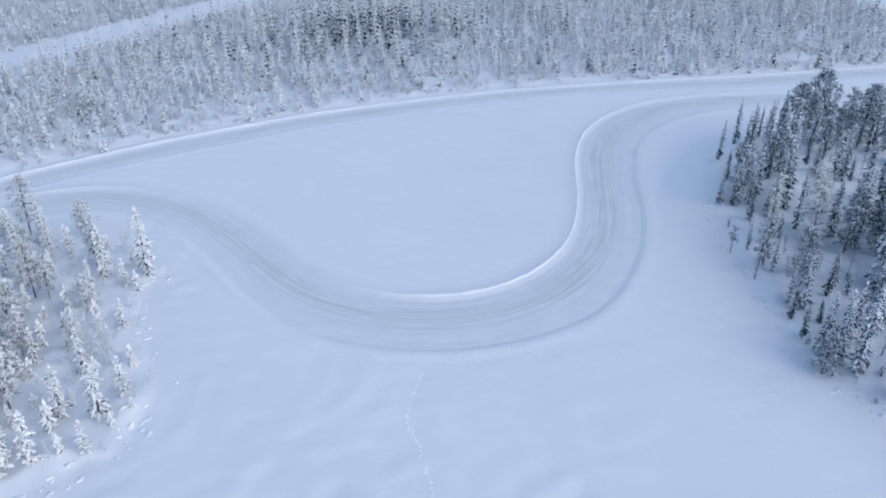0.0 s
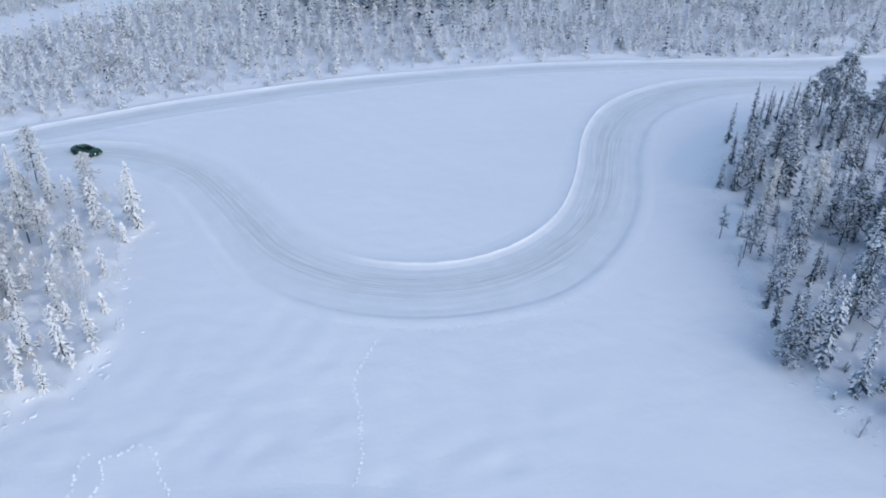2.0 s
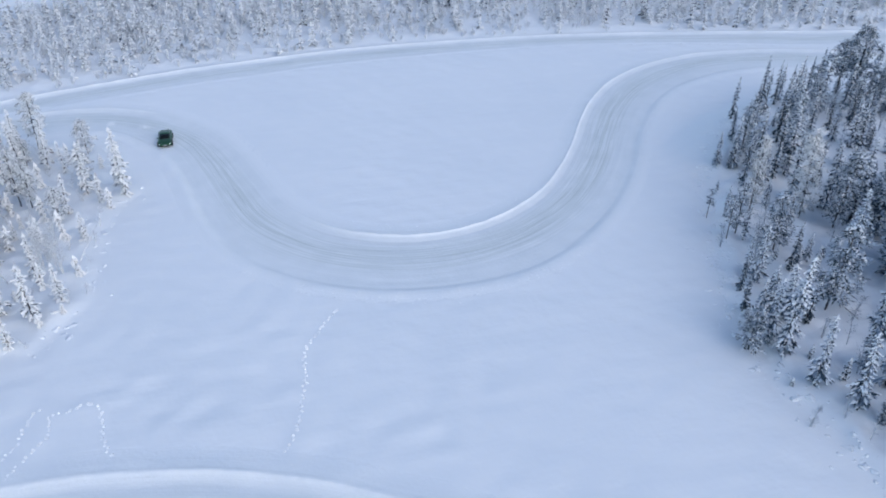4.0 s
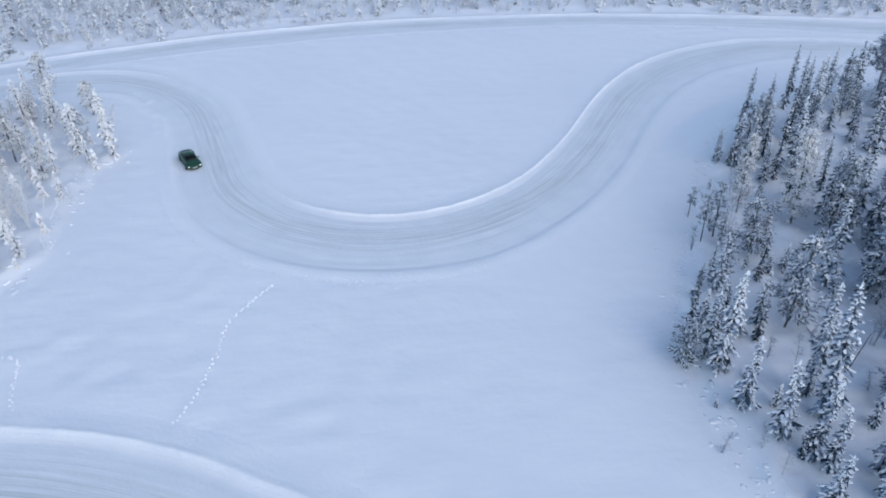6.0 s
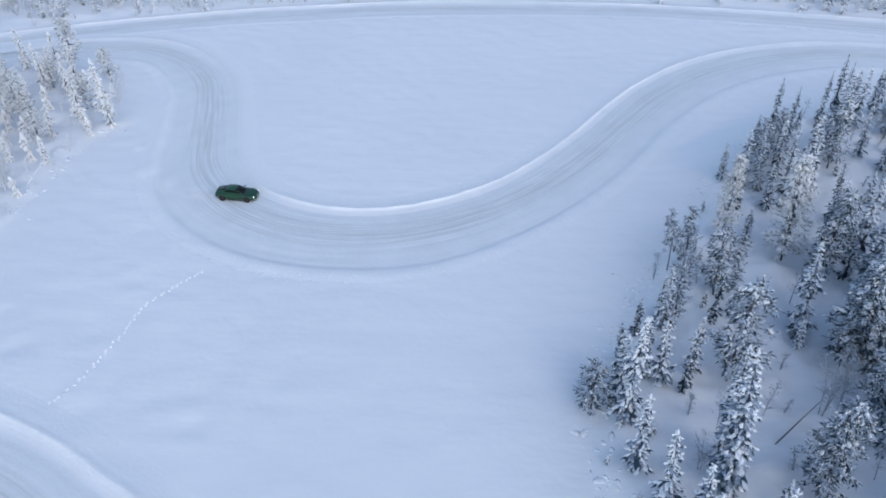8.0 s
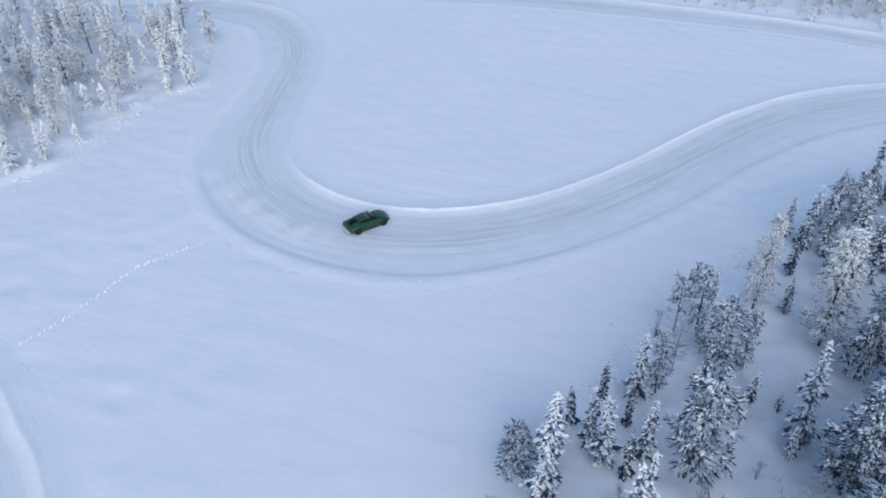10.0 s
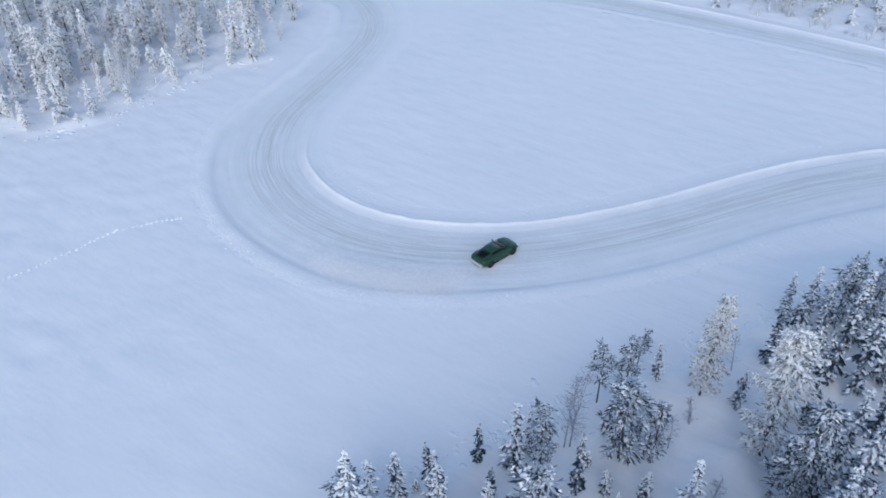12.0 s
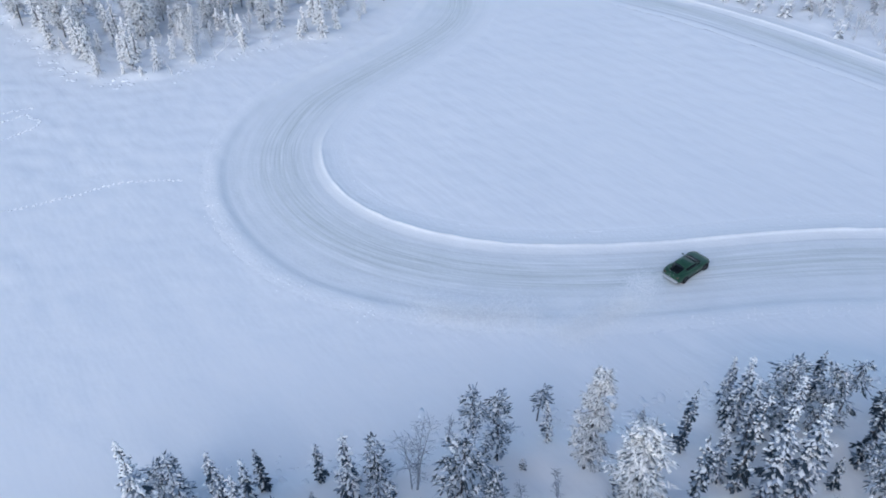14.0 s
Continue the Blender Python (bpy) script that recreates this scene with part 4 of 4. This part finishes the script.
def snow_clods():
    """Thrown lumps along the outer banks."""
    rng = np.random.default_rng(8)
    pile = Pile()
    for rows, lo, hi, many in ((bend, 60, len(bend) - 120, 520), (loop, 20, len(loop), 90)):
        for _ in range(many):
            k = int(rng.integers(lo, hi))
            a, b = rows[k, 0:2], rows[k, 2:4]
            w = (b - a) / np.linalg.norm(b - a)
            if rng.random() < 0.97:
                p = b + w * (0.5 + abs(rng.normal(0, 0.9)))
            else:
                p = a - w * (0.9 + abs(rng.normal(0, 0.4)))
            z = float(land_z(p[:1], p[1:])[0]) + 0.05
            r = rng.uniform(0.025, 0.075)
            pile.blob(rng, (p[0], p[1], z), (r * 1.3, r, r * 0.7), rng.uniform(0, 6))
    tagged(new("snow_clods", pile.mesh("snow_clods", [CLOD])), "small white lumps of thrown snow along the banks", "snow", kind="stuff")


def snow_hummocks():
    """Low uneven humps where buried scrub and stones edge the woods."""
    rng = np.random.default_rng(17)
    pile = Pile()
    for line, many in ((SHORE_WEST[:9], 420), (SHORE_EAST[1:15], 460)):
        run = np.concatenate([[0], np.cumsum(np.linalg.norm(np.diff(line, axis=0), axis=1))])
        for _ in range(many):
            u = rng.uniform(0, run[-1])
            x = float(np.interp(u, run, line[:, 0])) + rng.normal(0, 0.9)
            y = float(np.interp(u, run, line[:, 1])) + rng.normal(0, 0.9)
            r = rng.uniform(0.10, 0.34) * rng.uniform(0.5, 1.0)
            z = float(land_z(np.array([x]), np.array([y]))[0])
            pile.blob(rng, (x, y, z - 0.12 * r), (r * rng.uniform(1.1, 2.2), r, r * rng.uniform(0.22, 0.42)), rng.uniform(0, 6.3), rng.uniform(-0.2, 0.2), fine=True)
    me = pile.mesh("snow_hummocks", [SNOW])
    me.polygons.foreach_set("use_smooth", np.ones(len(me.polygons), dtype=bool))
    tagged(new("snow_hummocks", me), "low white humps of snow along the edges of the woods", "snow", kind="stuff")


animal_tracks()
snow_clods()
snow_hummocks()


def fallen_pole(x, y, yaw, length, rise, mat, label):
    bm = bmesh.new()
    bmesh.ops.create_cone(bm, segments=7, radius1=0.055, radius2=0.025, depth=length, cap_ends=True)
    z = float(land_z(np.array([x]), np.array([y]))[0])
    root = tagged(new("leaning_trunk"), label, "trunk")
    root.matrix_basis = pose(x, y, z + math.sin(radians(rise)) * length * 0.46, 0, 90 - rise, yaw)
    part("stem", bm, mat, root)


fallen_pole(1.0, 66.6, 55, 4.6, 38, RIMED_TWIG, "bare snow-covered trunk leaning at the wood's edge")
fallen_pole(73.0, 34.5, 40, 5.0, 14, BARK, "dead fallen pole lying in the snow")
fallen_pole(71.0, 37.8, 100, 3.0, 8, BARK, "broken branch lying on the snow")


# ---- the car ----
WHEELBASE, RADIUS = 2.84, 0.35


def car():
    root = tagged(new("car"), "dark green fastback sports car drifting on the snow track", "car")
    # x, half width, bottom, shoulder height, deck height
    stations = [(-2.36, 0.62, 0.42, 0.70, 0.74), (-2.28, 0.82, 0.30, 0.80, 0.88), (-2.05, 0.93, 0.24, 0.86, 0.96), (-1.7, 0.97, 0.22, 0.90, 0.98), (-1.38, 0.985, 0.21, 0.90, 0.98), (-0.9, 0.96, 0.20, 0.86, 0.96), (-0.3, 0.94, 0.20, 0.83, 0.93),
                (0.4, 0.94, 0.20, 0.82, 0.92), (0.9, 0.95, 0.20, 0.82, 0.90), (1.42, 0.97, 0.21, 0.80, 0.83), (1.8, 0.95, 0.22, 0.74, 0.76), (2.1, 0.88, 0.24, 0.66, 0.68), (2.3, 0.74, 0.30, 0.56, 0.58), (2.38, 0.55, 0.38, 0.50, 0.51)]
    bm = bmesh.new()
    rings = []
    for x, w, lo, sh, top in stations:
        half = [(0.0, lo), (w * 0.86, lo), (w, lo + 0.12), (w * 1.005, (lo + sh) * 0.55), (w * 0.985, sh - 0.04), (w * 0.90, sh + 0.03), (w * 0.70, top - 0.01 if sh + 0.02 < top else sh + 0.035), (w * 0.35, top + 0.012), (0.0, top + 0.02)]
        full = half + [(-y, z) for y, z in half[-2:0:-1]]
        rings.append([bm.verts.new((x, y, z)) for y, z in full])
    for a, b in zip(rings[:-1], rings[1:]):
        for k in range(len(a)):
            bm.faces.new((a[k], a[(k + 1) % len(a)], b[(k + 1) % len(a)], b[k]))
    bm.faces.new(rings[0][::-1])
    bm.faces.new(rings[-1])
    bmesh.ops.recalc_face_normals(bm, faces=bm.faces)
    for f in bm.faces:
        f.smooth = True
    body = part("body", bm, PAINT, root, "dark green painted body")
    # cabin: x, half width at base, base height, half width at roof, roof height
    cabin = [(1.02, 0.74, 0.885, 0.66, 0.90), (0.72, 0.80, 0.90, 0.64, 1.06), (0.40, 0.84, 0.91, 0.615, 1.21), (0.12, 0.86, 0.92, 0.60, 1.30), (-0.35, 0.87, 0.93, 0.60, 1.345), (-0.85, 0.86, 0.94, 0.58, 1.315), (-1.12, 0.84, 0.95, 0.56, 1.265),
             (-1.45, 0.80, 0.965, 0.52, 1.17), (-1.80, 0.72, 0.975, 0.47, 1.06), (-2.02, 0.64, 0.97, 0.43, 0.985)]
    groups = {"windscreen": [], "roof": [], "rear_window": [], "side_window": [], "side_window_": [], "pillar": []}

    def ring(c):
        x, wb, zb, wr, zr = c
        low, top = zb - 0.03, zr - 0.025
        def at(f):
            return (x, wb + (wr - wb) * f, low + (top - low) * f)
        half = [at(0.0), at(0.34), at(0.84), at(1.0), (x, wr * 0.5, zr + 0.012)]
        return half + [(x, -y, z) for x, y, z in half[::-1]]

    for i, (p, q) in enumerate(zip(cabin[:-1], cabin[1:])):
        ra, rb = ring(p), ring(q)
        for k in range(9):
            quad = (ra[k], ra[k + 1], rb[k + 1], rb[k])
            if k in (1, 7):
                key = "pillar" if i in (0, 6, 7, 8) else ("side_window" if k == 1 else "side_window_")
            elif k in (0, 8):
                key = "pillar"
            else:
                key = "windscreen" if i < 3 and k not in (2, 6) else ("rear_window" if i in (6, 7, 8) and k not in (2, 6) else "roof")
            groups[key].append(quad)
    for key, mat, label in (("windscreen", GLASS, "dark sloping windscreen"), ("roof", PAINT, ""), ("rear_window", GLASS, "black rear window"), ("side_window", GLASS, ""), ("side_window_", GLASS, ""), ("pillar", PAINT, "")):
        bm = bmesh.new()
        for quad in groups[key]:
            bm.faces.new([bm.verts.new(v) for v in quad])
        bmesh.ops.remove_doubles(bm, verts=bm.verts, dist=0.001)
        bmesh.ops.recalc_face_normals(bm, faces=bm.faces)
        for f in bm.faces:
            f.smooth = True
        ob = part(key.strip("_"), bm, mat, root, label)
        thick = ob.modifiers.new("thickness", "SOLIDIFY")
        thick.thickness, thick.offset = 0.02, -1

    def block(name, at, size, mat, parent=root, label="", bevel=0.02, turn=(0, 0, 0)):
        bm = bmesh.new()
        bmesh.ops.create_cube(bm, size=1, matrix=pose(*at, *turn) @ Matrix.Diagonal((*size, 1)))
        bmesh.ops.bevel(bm, geom=bm.edges[:], offset=bevel, segments=2, affect="EDGES")
        return part(name, bm, mat, parent, label)

    for s in (1, -1):
        lens = bmesh.new()
        bmesh.ops.create_uvsphere(lens, u_segments=14, v_segments=8, radius=1, matrix=pose(2.18, s * 0.66, 0.575, 0, 42, s * -24) @ Matrix.Diagonal((0.12, 0.135, 0.075, 1)))
        part("headlight", lens, LAMP, root, "round lit headlight")
        mirror = bmesh.new()
        bmesh.ops.create_uvsphere(mirror, u_segments=10, v_segments=6, radius=1, matrix=pose(0.62, s * 0.99, 0.97) @ Matrix.Diagonal((0.09, 0.13, 0.075, 1)))
        part("wing_mirror", mirror, PAINT, root)
        block("sill", (0.0, s * 0.93, 0.20), (1.9, 0.07, 0.10), TRIM)
        block("tail_light", (-2.27, s * 0.50, 0.80), (0.10, 0.55, 0.055), TAIL, label="slim red tail light")
        for x in (WHEELBASE / 2, -WHEELBASE / 2):
            arch = bmesh.new()
            bmesh.ops.create_cone(arch, segments=28, radius1=0.405, radius2=0.405, depth=0.30, cap_ends=True, matrix=pose(x, s * 0.845, RADIUS + 0.01, 90, 0, 0))
            part("wheel_arch", arch, TRIM, root)
    block("front_grille", (2.31, 0, 0.36), (0.14, 1.15, 0.13), TRIM)
    block("number_plate", (2.385, 0, 0.47), (0.03, 0.50, 0.10), DUSTED, label="pale plain number plate", bevel=0.008)
    block("rear_bumper", (-2.33, 0, 0.44), (0.24, 1.6, 0.24), DUSTED, label="rear bumper dusted with snow", bevel=0.05)
    block("rear_spoiler", (-2.19, 0, 0.955), (0.13, 1.2, 0.03), PAINT, bevel=0.012)
    block("bonnet_panel", (1.42, 0, 0.862), (0.62, 0.72, 0.012), PAINT, bevel=0.005, turn=(0, 8, 0))
    block("wiper_cowl", (1.06, 0, 0.905), (0.14, 1.25, 0.02), TRIM, bevel=0.008, turn=(0, 6, 0))
    wheels = []
    for x in (WHEELBASE / 2, -WHEELBASE / 2):
        for s in (1, -1):
            bm = bmesh.new()
            prof = [(0.215, -0.12), (0.31, -0.13), (0.345, -0.10), (RADIUS, 0.0), (0.345, 0.10), (0.31, 0.13), (0.215, 0.12)]
            segs = 24
            grid = [[bm.verts.new((r * math.cos(math.tau * k / segs), y, r * math.sin(math.tau * k / segs))) for r, y in prof] for k in range(segs)]
            for k in range(segs):
                for j in range(len(prof) - 1):
                    bm.faces.new((grid[k][j], grid[k][j + 1], grid[(k + 1) % segs][j + 1], grid[(k + 1) % segs][j]))
            bmesh.ops.recalc_face_normals(bm, faces=bm.faces)
            wheel = part("wheel", bm, RUBBER, root, "black winter tyre on a dark alloy rim")
            rim = bmesh.new()
            bmesh.ops.create_cone(rim, segments=20, radius1=0.07, radius2=0.07, depth=0.05, cap_ends=True, matrix=pose(0, s * 0.085, 0, 90, 0, 0))
            for k in range(5):
                bmesh.ops.create_cube(rim, size=1, matrix=pose(0, s * 0.08, 0, 0, 72 * k, 0) @ pose(0, 0, 0.12) @ Matrix.Diagonal((0.06, 0.03, 0.20, 1)))
            bmesh.ops.create_cone(rim, segments=24, radius1=0.222, radius2=0.222, depth=0.04, cap_ends=True, matrix=pose(0, s * 0.03, 0, 90, 0, 0))
            part("rim", rim, ALLOY, wheel, "dark five-spoke rim")
            wheels.append((wheel, x, s * 0.90))
    root.scale = (0.94, 0.94, 0.94)
    return root, wheels


CAR, WHEELS = car()
# seconds, x, y, heading
DRIVE = [
    (0.0, -16.0, 107.2, -4), (0.5, -12.9, 107.3, -9), (1.0, -9.9, 107.1, -13), (1.5, -7.0, 106.6, -22), (2.0, -3.7, 105.5, -37), (2.5, -0.6, 103.6, -53), (3.0, 2.5, 101.3, -67), (3.5, 5.1, 98.8, -83),
    (4.2, 7.8, 93.4, -89), (5.0, 10.2, 86.2, -86), (5.5, 11.6, 81.6, -77), (6.0, 12.9, 77.2, -65), (6.5, 14.6, 73.1, -45), (7.0, 17.1, 69.6, -28), (7.5, 20.5, 66.5, -16), (8.0, 24.1, 64.0, -5),
    (8.75, 29.5, 61.2, 16), (9.5, 34.7, 59.3, 40), (10.0, 37.9, 58.7, 54), (10.5, 41.2, 58.6, 65), (11.0, 45.0, 59.4, 70), (11.5, 48.5, 60.9, 75), (12.0, 52.0, 63.0, 78), (12.5, 55.3, 65.8, 80),
    (13.0, 58.4, 69.3, 83), (13.5, 61.3, 73.6, 86), (14.0, 63.9, 78.4, 91)]
LANE_Z = -0.17


# ---- snow thrown up by the wheels ----
def airborne():
    m = bpy.data.materials.new("airborne_snow")
    m.use_nodes = True
    t = m.node_tree
    t.nodes.remove(t.nodes["Principled BSDF"])
    front, through_light, both = t.nodes.new("ShaderNodeBsdfDiffuse"), t.nodes.new("ShaderNodeBsdfTranslucent"), t.nodes.new("ShaderNodeMixShader")
    glint = mix(t, t.nodes.new("ShaderNodeNewGeometry").outputs["Random Per Island"], (0.95, 0.96, 0.97), (0.99, 0.99, 0.99))
    t.links.new(glint, front.inputs["Color"])
    t.links.new(glint, through_light.inputs["Color"])
    t.links.new(front.outputs[0], both.inputs[1])
    t.links.new(through_light.outputs[0], both.inputs[2])
    both.inputs[0].default_value = 0.25
    t.links.new(both.outputs[0], t.nodes["Material Output"].inputs["Surface"])
    return m


AIRBORNE = airborne()


def flake_mesh(seed, count, size):
    """Fine flat flakes of snow in the air."""
    rng = np.random.default_rng(seed)
    pile = Pile()
    for k in range(count):
        p = rng.normal(0, 1, 3) * np.asarray(size)
        p[2] = abs(p[2])
        r, turn = rng.uniform(0.013, 0.032), rng.uniform(0, 6.3)
        a = np.array([math.cos(turn), math.sin(turn), rng.normal(0, 0.2)]) * r
        b = np.array([-math.sin(turn), math.cos(turn), rng.normal(0, 0.2)]) * r
        pile.add([p + a, p + b, p - a * 0.8, p - b * 1.1], [(0, 1, 2, 3)])
    me = pile.mesh("flung_flakes", [AIRBORNE])
    me.polygons.foreach_set("use_smooth", np.zeros(len(me.polygons), dtype=bool))
    return me


FLAKES = [flake_mesh(s, 6500, (1.0, 0.75, 0.3)) for s in (1, 2, 3)]


def spray_puffs():
    puffs = []
    times = [(t, 0.45) for t in np.arange(2.6, 7.0, 0.55)] + [(t, 0.8) for t in np.arange(7.0, 10.2, 0.4)] + [(t, 1.0) for t in np.arange(10.2, 14.0, 0.2)]
    for k, (t0, power) in enumerate(times):
        puff = tagged(new("snow_spray", FLAKES[k % 3]), "cloud of fine snow thrown up by the sliding wheels", "snow spray", "snow sprays behind the car")
        puff.scale = (power, power, power)
        puffs.append((puff, float(t0), power))
    return puffs


PUFFS = spray_puffs()


def drive_at(t):
    times = [r[0] for r in DRIVE]
    return tuple(float(np.interp(t, times, [r[i] for r in DRIVE])) for i in (1, 2, 3))


def motions():
    walk(CAR, [(t, pose(x, y, LANE_Z, 0, 0, a)) for t, x, y, a in DRIVE])
    angle, last, rows = 0.0, drive_at(0), []
    for k in range(421):
        t = k / 30
        here = drive_at(t)
        angle += math.degrees(math.hypot(here[0] - last[0], here[1] - last[1]) / RADIUS)
        last = here
        rows.append((t, angle))
    for wheel, x, y in WHEELS:
        steer = -12 if x > 0 else 0
        walk(wheel, [(t, pose(x, y, RADIUS, 0, 0, steer) @ pose(0, 0, 0, 0, a, 0)) for t, a in rows])
    for puff, t0, power in PUFFS:
        x, y, a = drive_at(t0)
        c, s = math.cos(radians(a)), math.sin(radians(a))
        x, y = x - c * 3.4 + s * 0.9, y - s * 3.4 - c * 0.9
        fall = -2.6 * power
        spin = (t0 * 137) % 360
        before = [(0.0, pose(x, y, fall, 0, 0, spin))]
        if t0 > 0.5:
            before.append((t0 - 0.1, pose(x, y, fall, 0, 0, spin)))
        after = [(t0 + 0.1, pose(x, y, -0.7 * power, 0, 0, spin)), (t0 + 0.4, pose(x + s * 1.1, y - c * 1.1, 0.0, 0, 0, spin + 8)), (t0 + 1.1, pose(x + s * 2.4, y - c * 2.4, 0.05, 0, 0, spin + 16)),
                 (t0 + 2.2, pose(x + s * 3.1, y - c * 3.1, -0.6 * power, 0, 0, spin + 20)), (t0 + 3.2, pose(x + s * 3.3, y - c * 3.3, fall, 0, 0, spin + 22))]
        rows = before + [r for r in after if r[0] < 14.0]
        if t0 + 3.2 < 13.9:
            rows.append((14.0, after[-1][1]))
        walk(puff, rows)


motions()
